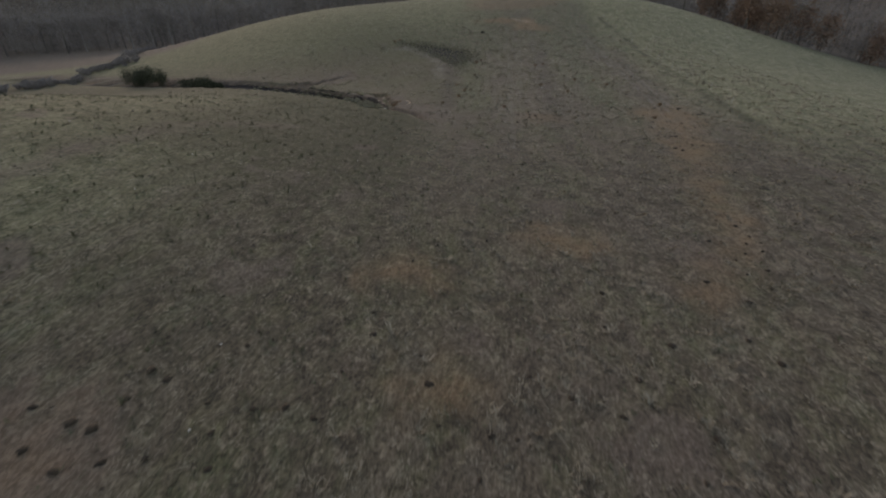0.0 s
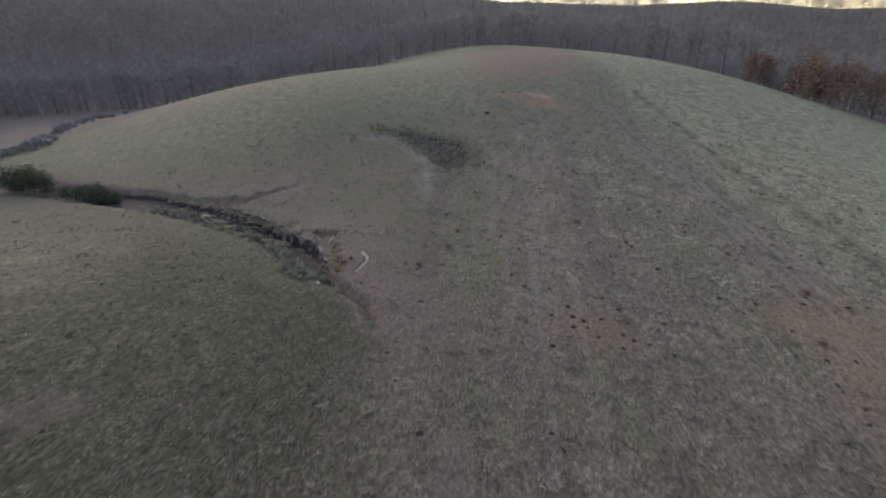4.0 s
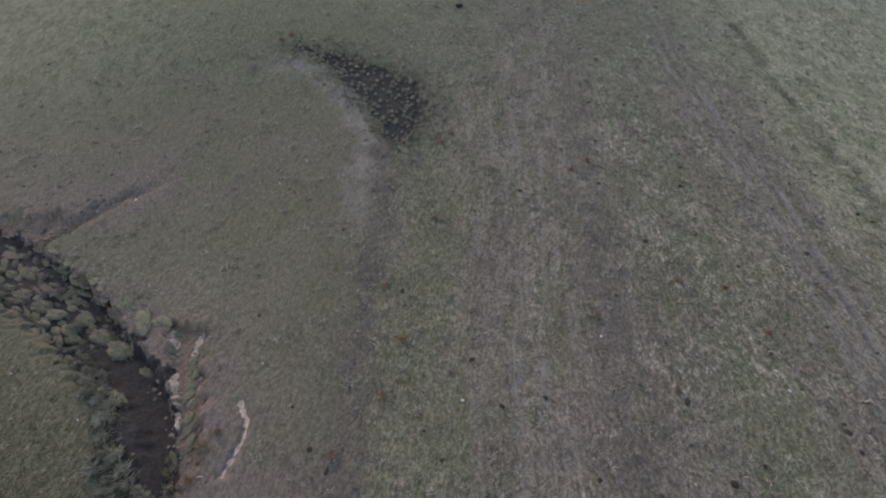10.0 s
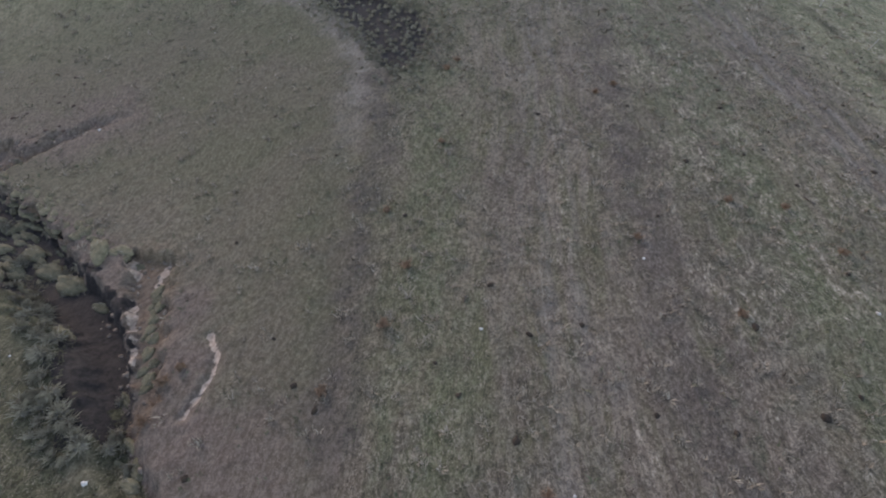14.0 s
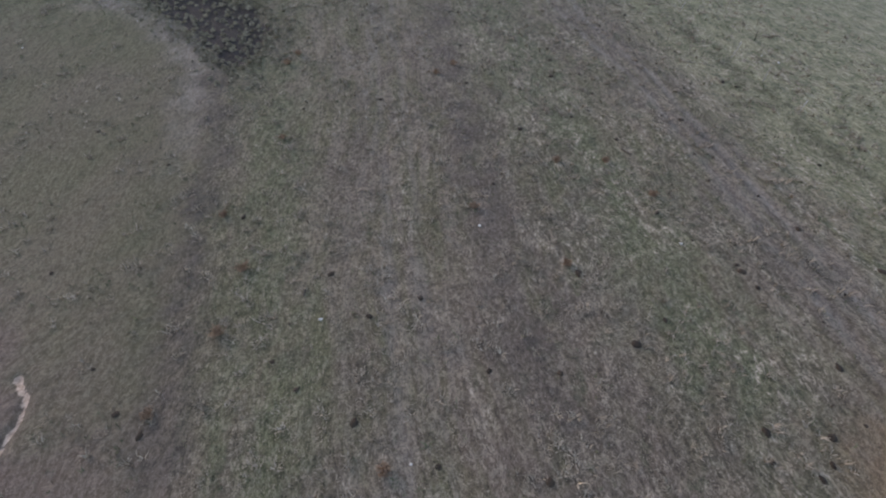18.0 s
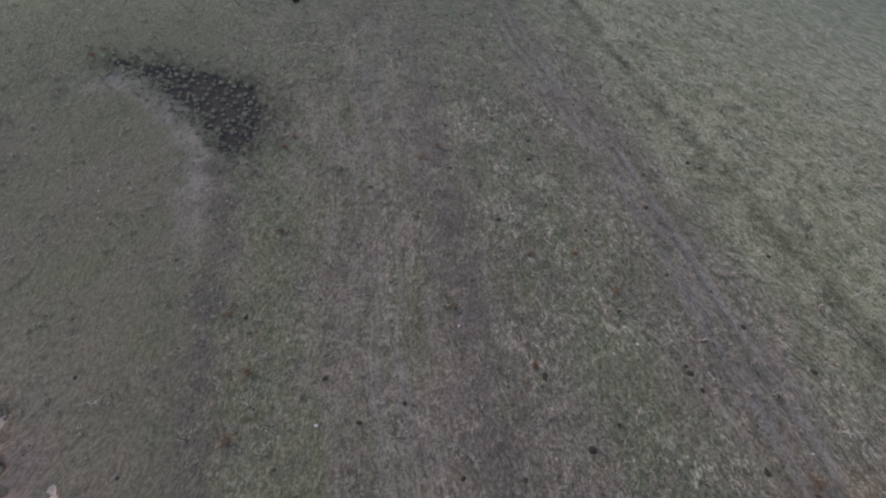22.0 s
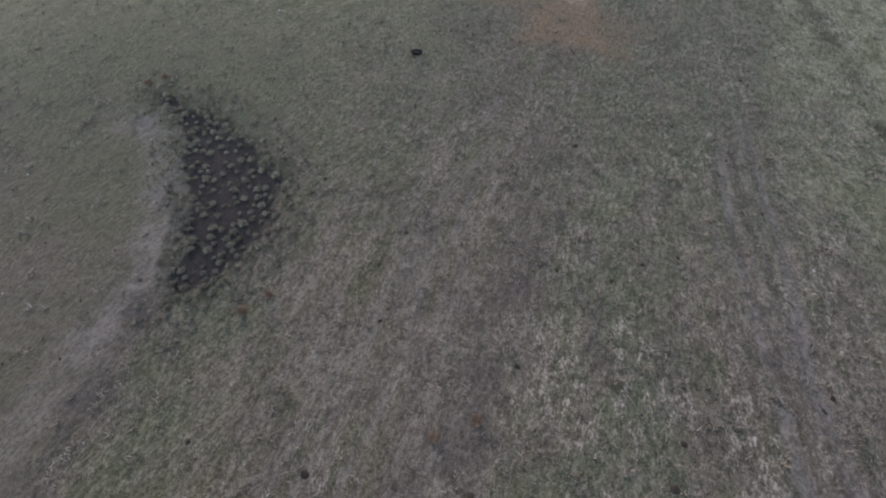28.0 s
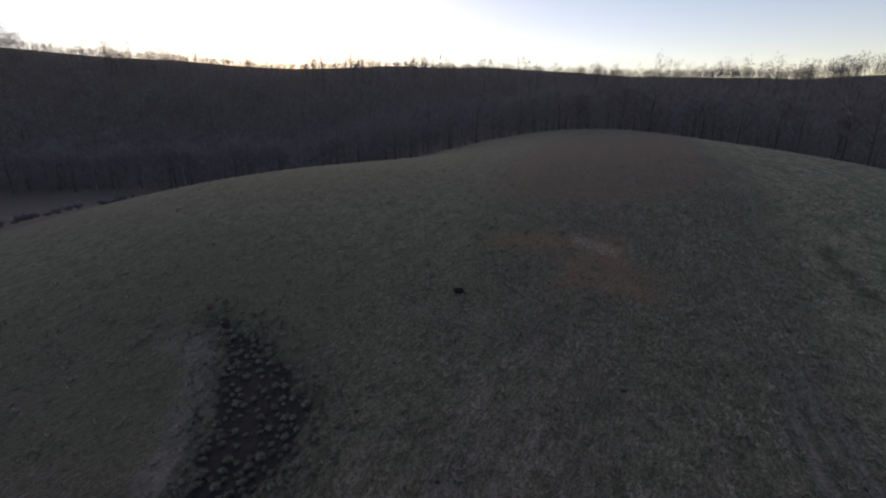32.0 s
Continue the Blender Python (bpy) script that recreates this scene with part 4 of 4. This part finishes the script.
def hollow_tussocks():
    r = np.random.default_rng(81)
    stock = Stock([tussock(k, "sedge tussock standing in dark wet mud", "tussocks in the wet hollow") for k in range(820, 826)])

    def chance(x, y):
        d = inside(x, y, HOLLOW)
        bare = np.exp(-((along(x, y, [(-11, 151), (-9.4, 148.2), (-8.6, 146.3), (-7.6, 144), (-7.1, 141.5)])[0] / 0.75) ** 2))
        rim = np.where((x + y > 134) & (y < 148), 0.45, 0.2)
        south = np.exp(-(((x + 5.2) / 1.7) ** 2 + ((y - 137.4) / 1.5) ** 2))
        east = 0.12 * ((x + y > 134) & (d > -2.6))
        return (1 - 0.85 * bare) * np.where(d > -0.2, 1, np.where(d > -1.1, rim, np.maximum(east, south)))

    for k, (x, y) in enumerate(strewn(r, 240, chance, -22, 0.5, 134, 158, 0.54)):
        stock.set(k, x, y, r.uniform(0.4, 0.8), r.uniform(0, 360), 0.03, r.uniform(-6, 6), r.uniform(0.65, 1.1))


def sod(seed):
    """A slab of turf that slid off the bank: dark earth below, a mossy rounded top, grass hanging over its rim."""
    r = np.random.default_rng(seed)
    thing = tagged(new("slumped_sod"), "slumped mossy sod lying in the muddy gully", "sod", "sods in the gully")
    sides, p = 18, r.uniform(0, 6.3, 4)

    def ring(size, z, bumps):
        out = []
        for j in range(sides):
            a = 2 * math.pi * j / sides
            d = 0.55 * size * (1 + 0.13 * math.sin(2 * a + p[0]) + 0.1 * math.sin(3 * a + p[1]) + 0.06 * math.sin(5 * a + p[2]) + 0.03 * math.sin(8 * a + p[3]))
            out.append((d * math.cos(a), d * math.sin(a), z + bumps * math.sin(3 * a + p[2]) + bumps * r.normal() * 0.5))
        return out

    def skin(rings, top=None):
        verts = [v for one in rings for v in one]
        faces = [(i * sides + j, i * sides + (j + 1) % sides, (i + 1) * sides + (j + 1) % sides, (i + 1) * sides + j) for i in range(len(rings) - 1) for j in range(sides)]
        if top is not None:
            verts.append(top)
            faces += [((len(rings) - 1) * sides + j, (len(rings) - 1) * sides + (j + 1) % sides, len(verts) - 1) for j in range(sides)]
        return verts, faces

    part("earth", *skin([ring(1.0, -0.12, 0.0), ring(1.03, 0.0, 0.012), ring(0.99, 0.09, 0.012)]), M_MUDDY, thing, "dark wet earth")
    part("turf", *skin([ring(1.02, 0.06, 0.01), ring(0.99, 0.12, 0.016), ring(0.8, 0.165, 0.02), ring(0.45, 0.185, 0.02)], (0, 0, 0.19)), M_SOD, thing)
    verts, faces = [], []
    for _ in range(110):
        a, k = r.uniform(0, 6.3), math.sqrt(r.uniform(0.1, 1))
        root = np.array((math.cos(a) * 0.53 * k, math.sin(a) * 0.53 * k, 0.185 - 0.09 * k**4))
        out = np.array((math.cos(a) * k, math.sin(a) * k, 0.5 - 0.6 * k)) + r.normal(size=3) * 0.35
        out *= r.uniform(0.06, 0.17) / np.linalg.norm(out)
        side = np.array((-math.sin(a), math.cos(a), 0)) * 0.014
        j = len(verts)
        verts += [root - side, root + side, root + out]
        faces.append((j, j + 1, j + 2))
    tagged(part("grass_fringe", verts, faces, M_SEDGE, thing, flat=True), kind="stuff")
    return thing


def gully_tussocks():
    r = np.random.default_rng(83)
    stock = Stock([tussock(k, "mossy grass tussock slumped into the gully", "tussocks in the gully") for k in range(840, 845)])

    def chance(x, y):
        flat = inside(x, y, MUD_FLAT)
        return (gully_cut(x, y)[0] > 0.58) * (inside(x, y, LEDGE) < -0.2) * np.where(flat > 0.4, 0.02, np.where(flat > 0, 0.15, 1.0)) * (inside(x, y, SCAR) < 0)

    def fringe(x, y):
        """The ragged western and southern rim of the muddy flat."""
        far, _, side = along(x, y, GULLY)
        flat = inside(x, y, MUD_FLAT)
        return (np.abs(flat + 0.2) < 0.75) & (side > 0) & (y < 116) | (np.abs(flat) < 0.4) & (y < 107.2)

    for k, (x, y) in enumerate(strewn(r, 35, chance, -48, -14, 103, 131, 0.9)):
        stock.set(k, x, y, r.uniform(0.6, 1.4), r.uniform(0, 360), 0.05, r.uniform(-8, 8), r.uniform(0.7, 1.2))
    for k, (x, y) in enumerate(strewn(r, 38, fringe, -27, -14, 104, 117, 0.5)):
        stock.set(k, x, y, r.uniform(0.7, 1.5), r.uniform(0, 360), 0.08, r.uniform(-8, 8), r.uniform(0.6, 1.0))
    sods = Stock([sod(860 + k) for k in range(6)])
    # the big slabs that broke off the bank: place, size, turn
    for k, (x, y, size, turn) in enumerate(((-24.4, 116.6, 2.3, -25), (-26.5, 117.8, 1.9, -30), (-32.7, 120.6, 1.8, -20), (-31.3, 122.0, 1.5, 60), (-22.9, 118.2, 1.9, -62), (-28.6, 119.4, 1.6, -30),
                                            (-31.2, 119.9, 1.7, -15), (-29.2, 118.3, 1.8, -35), (-35, 121.8, 1.6, -20))):
        sods.set(k, x, y, size, turn, 0.05, r.uniform(-5, 5), r.uniform(0.42, 0.55))
    for k, (x, y) in enumerate(strewn(r, 200, chance, -48, -14, 103, 131, 0.55)):
        sods.set(k, x, y, r.uniform(0.5, 1.35), r.normal(-33, 16), 0.1, r.uniform(-8, 8), r.uniform(0.28, 0.55))

    def rim(x, y):
        far, share, side = along(x, y, GULLY)
        return (side < 0) & (far > 1.9) & (far < 3.6) & (share > 0.55) & (y + 0.5 * x > 107) & (y + 0.5 * x < 116)

    for k, (x, y) in enumerate(strewn(r, 55, rim, -36, -16, 110, 128, 0.55)):
        sods.set(k, x, y, r.uniform(0.5, 1.2), r.uniform(-70, -20), 0.1, r.uniform(-8, 8), r.uniform(0.35, 0.7))

    def strip(x, y):
        return along(x, y, [(-18.1, 115.2), (-17.5, 113), (-16.9, 111), (-16.2, 109.3)])[0] < 0.35

    for k, (x, y) in enumerate(strewn(r, 16, strip, -19, -15.5, 109, 116, 0.4)):
        sods.set(k, x, y, r.uniform(0.5, 0.9), r.uniform(50, 90), 0.06, r.uniform(-8, 8), r.uniform(0.5, 0.8))


def sedge_clumps():
    """Low sedge between the tussocks and round the rim of the wet hollow and the muddy flat."""
    r = np.random.default_rng(88)
    x, y = np.r_[r.uniform(-23, 2, 9000), r.uniform(-30, -14, 4000)], np.r_[r.uniform(133, 159, 9000), r.uniform(103, 120, 4000)]
    d = inside(x, y, HOLLOW)
    chance = np.where(d > 0.3, 0.12, np.where(d > -0.9, 0.5, np.where((d > -3) & (x + y > 133), 0.14, 0.0)))
    far, _, side = along(x, y, GULLY)
    flat = inside(x, y, MUD_FLAT)
    chance = np.maximum(chance, np.where((np.abs(flat + 0.4) < 0.9) & (side > 0), 0.6, 0.0))
    keep = r.random(len(x)) < chance
    verts, faces = [], []
    for px, py, pz in zip(x[keep], y[keep], height(x[keep], y[keep])):
        size = r.uniform(0.1, 0.24)
        for _ in range(9):
            a = r.uniform(0, 6.3)
            out = np.array((math.cos(a) * 0.8, math.sin(a) * 0.8, r.uniform(0.3, 0.9))) * size * r.uniform(0.6, 1.3)
            c = np.array((px, py, pz - 0.01)) + r.normal(size=3) * (0.08, 0.08, 0)
            wide = np.array((-math.sin(a), math.cos(a), 0)) * 0.035
            j = len(verts)
            verts += [c - wide, c + wide, c + out]
            faces.append((j, j + 1, j + 2))
    tagged(part("sedge_clumps", verts, faces, M_RUSH, None, flat=True), "low dull green sedge round the wet ground", "grass", kind="stuff")


hollow_tussocks()
gully_tussocks()
sedge_clumps()


def puddle(x, y, wide, long, turn, seed):
    """A small sheet of still water lying in the mud."""
    r = np.random.default_rng(seed)
    a = np.linspace(0, 2 * np.pi, 18, endpoint=False)
    k = 1 + 0.16 * np.sin(2 * a + r.uniform(0, 6)) + 0.12 * np.sin(3 * a + r.uniform(0, 6)) + 0.08 * np.sin(5 * a)
    px, py = k * np.cos(a) * long, k * np.sin(a) * wide
    verts = [(u, v, 0.0) for u, v in zip(px, py)] + [(u * 1.05, v * 1.05, -0.12) for u, v in zip(px, py)]
    faces = [tuple(range(18))] + [(i, i + 18, (i + 1) % 18 + 18, (i + 1) % 18) for i in range(18)]
    ob = part("water", verts, faces, M_WATER, None, flat=True)
    ob.matrix_basis = pose(x, y, at(x, y) + 0.05, 0, 0, turn)
    tagged(ob, "shallow dark puddle of water in the mud", "water", kind="structure")


for k, row in enumerate(((-38.7, 126.1, 0.4, 1.0, -25), (-33.7, 122.6, 0.3, 0.8, -35), (-28.9, 119.9, 0.2, 0.6, -35), (-36, 124.3, 0.25, 0.8, -35))):
    puddle(*row, 870 + k)


# ---- dung, stones, clods and sticks on the pasture ----
# single dung pats that stand out, x and y: at the start, on the brown patches, up the slope
PATS_START = [(-18.7, 41.5), (-17.3, 42), (-13.3, 42.1), (-20.4, 42.2), (-15.8, 42.3), (-3.1, 42.5), (5.6, 42.9), (-18.5, 43.3), (-19.5, 43.5), (-13.9, 43.6),
              (-21.4, 44), (-1.5, 44.4), (-2.6, 44.5), (-10.1, 44.7), (-4.8, 44.8), (-12.7, 44.9), (-14.7, 45), (7, 45), (-11.4, 45.1), (3.3, 45.9), (-17, 46),
              (-17.9, 46.4), (1.2, 46.8), (-5.4, 47.1), (-9.5, 47.4), (-0.6, 48), (4.7, 48.2), (-14.4, 48.5), (-5.9, 48.9), (-14.2, 49.5), (12.4, 49.8),
              (-8.5, 50.2), (7.3, 50.9), (11.7, 51.6), (-8.8, 52), (4.1, 52.2), (13.6, 55.2), (4.8, 55.6), (12, 57.4), (-7.2, 57.8)]
PATS_BROWN = [(14.7, 63.1), (17.9, 65.7), (13.3, 74.7), (-15.7, 75.5), (-24.2, 77.8), (4.8, 77.8), (2.3, 79.3), (9.1, 79.6), (-17.8, 80.1), (13, 80.4),
              (4.9, 80.8), (-15, 81.8), (20.9, 83.9), (20.4, 84.7), (23.7, 85.4), (22.6, 85.6), (2.6, 87), (-5.3, 87.6), (2.1, 88.2), (21.9, 88.7), (20.3, 92.5),
              (8.3, 95.9), (3.4, 96.1), (10.2, 96.3), (1.3, 96.4), (9.3, 96.8), (4.7, 97.2), (6.9, 97.2), (8.7, 97.5), (11.4, 98), (29.2, 98.3), (6.3, 98.3),
              (5.3, 98.4), (12.1, 98.8), (9.5, 98.9), (6.2, 99.2), (7.6, 99.4), (5.5, 99.8), (3.9, 99.9), (19.4, 100.6), (9.3, 100.7), (26.8, 101), (17.2, 101.2),
              (5.4, 101.2), (23.7, 101.5), (20.2, 101.5), (-6.7, 101.9)]
PATS_SLOPE = [(17.7, 102.3), (8.4, 102.4), (24.6, 102.5), (4.3, 103.9), (22.8, 104.1), (-12.4, 105), (1.2, 106.4), (10.5, 106.6), (14.5, 107.2), (7.4, 107.4),
              (26.2, 107.5), (-7.7, 107.9), (16.5, 108.1), (29.4, 108.4), (-1.2, 108.5), (-8.9, 109.1), (22.1, 110), (2.4, 111.6), (-10.5, 111.7), (13.6, 111.8),
              (5.1, 112.1), (27.3, 112.1), (0.7, 114.8), (33.1, 117.1), (-4.3, 120.6), (26.9, 123.8), (14.8, 125.1), (20.6, 126.3), (-9.7, 127.1), (19.6, 127.6),
              (34.4, 127.6), (22, 128.5), (33.7, 128.5), (5.5, 131.3), (19.7, 131.7), (12.6, 132.1), (13.6, 138.3), (6.1, 139.3), (31.7, 142.2), (4.8, 142.9),
              (14.9, 144.7), (5.6, 145.6), (21.6, 147.2), (26.9, 152), (15.1, 156.1), (27.5, 167.1)]


def small_things():
    r = np.random.default_rng(91)
    pats = lump_things("dung_pat", 5, "dark flattened cow pat lying on the grass", "dung pat", "dung pats on the pasture", M_DUNG, 0.2, 0.08)

    def messy(x, y):
        soil = np.maximum.reduce([inside(x, y, BROWN_BARE[k]) for k in (2, 3, 6, 8)])
        return np.where(soil > -1, 1.0, np.where(x > -14, 0.12, 0.05))

    for k, (x, y) in enumerate(PATS_START + PATS_BROWN + PATS_SLOPE + strewn(r, 170, messy, -40, 40, 38, 175, 0.8)):
        pats.set(k, x, y, r.uniform(0.6, 1.3) if k < len(PATS_START + PATS_BROWN + PATS_SLOPE) else r.uniform(0.4, 0.9), r.uniform(0, 360), 0.0, 0, r.uniform(0.6, 1.0))
    flecks = lump_things("crumb_of_earth", 3, "reddish crumb of bare earth beside the eroded branch", "earth clod", "crumbs beside the branch", M_CLOD_RED, 0.16, 0.06)
    for k, (x, y) in enumerate(strewn(r, 34, lambda x, y: np.exp(-((inside(x, y, SCAR) + 3.5) / 4) ** 2) * (inside(x, y, SCAR) < 0) * (y + 0.4 * x > 114), -50, -32, 128, 143, 0.7)):
        flecks.set(k, x, y, r.uniform(0.5, 1.3), r.uniform(0, 360), 0.01, 0, r.uniform(0.4, 0.9))
    stones = lump_things("field_stone", 4, "small pale stone lying in the grass", "stone", "pale stones on the pasture", M_STONE, 0.075, 0.07, 3, 7, 0.2)
    known = [(0, 112), (9.4, 116.4), (-16.4, 104.8), (-15.2, 170), (41.4, 131.2), (40.6, 132.5), (-29.6, 131.5), (-42, 127.9), (20, 112.5)]
    for k, (x, y) in enumerate(known + strewn(r, 80, lambda x, y: np.where(x < -10, 1.0, 0.4), -45, 42, 40, 172, 1.5)):
        stones.set(k, x, y, 1.5 if k < 9 else r.uniform(0.4, 1.0), r.uniform(0, 360), 0.02, r.uniform(-12, 12), r.uniform(0.6, 1.0))
    clods = lump_things("earth_clod", 4, "crumbled clod of pale clay below the eroded bank", "earth clod", "clods along the gully", M_CLOD, 0.15, 0.14, 3, 7, 0.25)

    def banks(x, y):
        c = gully_cut(x, y)[0]
        return (c > 0.2) & (c < 1.2) & (along(x, y, GULLY)[2] < 0)

    for k, (x, y) in enumerate(strewn(r, 150, banks, -44, -12, 102, 134, 0.3)):
        clods.set(k, x, y, r.uniform(0.4, 1.3), r.uniform(0, 360), 0.04, r.uniform(-20, 20), r.uniform(0.6, 1.0))
    for k, (x, y, long, turn) in enumerate(((28.9, 97.9, 1.5, 8), (26.9, 100.7, 1.3, 40), (14.2, 144.8, 0.7, 15), (-0.7, 113.9, 0.5, 70), (21, 121, 0.8, 110), (-26, 141, 0.6, 25),
                                             (8.5, 127, 0.5, 140), (33, 138, 0.9, 60), (-11, 90, 0.6, 100), (18, 88, 0.8, 5), (3, 92, 0.5, 50), (24, 73, 0.9, 160))):
        thing = tagged(new("fallen_stick"), "dark weathered stick lying on the grass", "stick", "sticks on the pasture")
        thing.matrix_basis = pose(x, y, at(x, y) + 0.05, 0, 0, turn)
        verts, faces = [], []
        tube(verts, faces, (-long / 2, 0, 0), (0, 0.04, 0.02), 0.06, 0.05, 6)
        tube(verts, faces, (0, 0.04, 0.02), (long / 2, -0.03, 0), 0.05, 0.025, 6)
        part("stem", verts, faces, M_STICK, thing)
        verts, faces = [], []
        tube(verts, faces, (0.1 * long, 0.02, 0.02), (0.3 * long, 0.22, 0.06), 0.028, 0.012, 5)
        part("side_twig", verts, faces, M_STICK, thing)


small_things()


def weed_clump(x, y, seed, size):
    r = np.random.default_rng(seed)
    thing = tagged(new("weed_clump"), "reddish-brown clump of dead weed in the grass", "dead weed", "dead weeds on the pasture")
    thing.matrix_basis = pose(x, y, at(x, y), 0, 0, r.uniform(0, 360))
    stems, leaves = ([], []), ([], [])
    for _ in range(34):
        a, d = r.uniform(0, 6.3), r.uniform(0.05, 0.5) * size
        tip = np.array((math.cos(a) * d, math.sin(a) * d, size * r.uniform(0.15, 0.45)))
        tube(*stems, (tip[0] * 0.2, tip[1] * 0.2, -0.03), tip, 0.012, 0.006, 3)
        for _ in range(12):
            leaf(*leaves, tip * r.uniform(0.4, 1.05) + r.normal(size=3) * 0.05 + (0, 0, 0.03), r.uniform(0.03, 0.08), r)
    part("stem_clump", *stems, M_WEED, thing)
    part("dead_foliage", *leaves, M_WEED, thing, flat=True)


for k, (x, y, size) in enumerate(((-4.9, 112.3, 1.0), (-4.0, 116.3, 0.9), (-7.5, 108.8, 0.7), (2.2, 104.2, 0.6), (-5.5, 121, 0.6), (-2, 128, 0.5), (-1.6, 138.2, 0.9), (-0.6, 139.5, 0.7),
                                  (10.5, 134, 0.6), (12.2, 135.2, 0.7), (-21.5, 157, 0.9), (-20.5, 158, 0.7), (16, 121, 0.6), (20.5, 116.5, 0.7), (22, 96.5, 0.6),
                                  (-15.2, 109.3, 0.8), (-15.1, 108.4, 0.9), (-15.3, 107.4, 0.9), (-14.6, 110.1, 0.5), (19.2, 120.3, 0.6), (25, 103, 0.7), (9.5, 118, 0.6), (13.2, 112.5, 0.6))):
    weed_clump(x, y, 950 + k, size)


# ---- the line of fence stakes along the greener field ----
def fence_stake(x, y, tall, tilt, turn):
    thing = tagged(new("fence_stake"), "thin leaning grey fence stake in the grass", "fence stake", "stakes of the temporary fence")
    thing.matrix_basis = pose(x, y, at(x, y), 0, 0, turn) @ pose(0, 0, 0, tilt, 0, 0)
    verts, faces = [], []
    tube(verts, faces, (0, 0, -0.2), (0, 0, tall), 0.038, 0.03, 7)
    faces.append(tuple(range(7, 14)))
    part("rod", verts, faces, M_POST, thing)
    verts, faces = [], []
    tube(verts, faces, (0, 0, tall * 0.82), (0, 0, tall * 0.9), 0.042, 0.042, 7)
    faces += [tuple(range(6, -1, -1)), tuple(range(7, 14))]
    part("insulator", verts, faces, M_CAP, thing, "pale plastic insulator")
    verts, faces = [], []
    tube(verts, faces, (-0.09, 0, 0.04), (0.09, 0, 0.04), 0.018, 0.018, 5)
    part("foot_step", verts, faces, M_POST, thing)


for k, (x, y) in enumerate(((35.3, 103.4), (36.1, 112.6), (36.8, 123.3), (37.4, 128.2), (37.5, 132.6), (38.2, 142.5), (38.6, 152), (37.4, 159.7), (38.5, 165), (37, 174), (36, 184))):
    fence_stake(x, y, 1.25 + 0.2 * math.sin(k * 2.1), 9 + 8 * math.sin(k * 1.7), 60 + 50 * math.sin(k * 3.3))


# ---- the feed tub on the slope ----
def feed_tub(x, y):
    thing = tagged(new("feed_tub"), "low black rubber feed tub lying on the grass", "feed tub")
    thing.matrix_basis = pose(x, y, at(x, y) + 0.01, 6, 2, 15)
    n, verts, faces = 20, [], []
    for r, z in ((0.36, 0), (0.45, 0.24), (0.47, 0.26), (0.44, 0.27), (0.4, 0.24), (0.33, 0.05)):
        verts += [(1.15 * r * math.cos(2 * math.pi * k / n), 0.75 * r * math.sin(2 * math.pi * k / n), z) for k in range(n)]
    for i in range(5):
        faces += [(i * n + k, i * n + (k + 1) % n, (i + 1) * n + (k + 1) % n, (i + 1) * n + k) for k in range(n)]
    faces += [tuple(range(n - 1, -1, -1)), tuple(range(5 * n, 6 * n))]
    part("tub", verts, faces, M_RUBBER, thing)
    part("feed", *lump_shape(5, 0.26, 0.08, 3, 9, 0.1), M_FEED, thing, "remains of dark feed").location.z = 0.06
    for s in (-1, 1):
        verts, faces = [], []
        tube(verts, faces, (s * 0.5, -0.12, 0.23), (s * 0.58, 0, 0.24), 0.018, 0.018, 6)
        tube(verts, faces, (s * 0.58, 0, 0.24), (s * 0.5, 0.12, 0.23), 0.018, 0.018, 6)
        part("handle", verts, faces, M_RUBBER, thing)


feed_tub(0.5, 165.4)
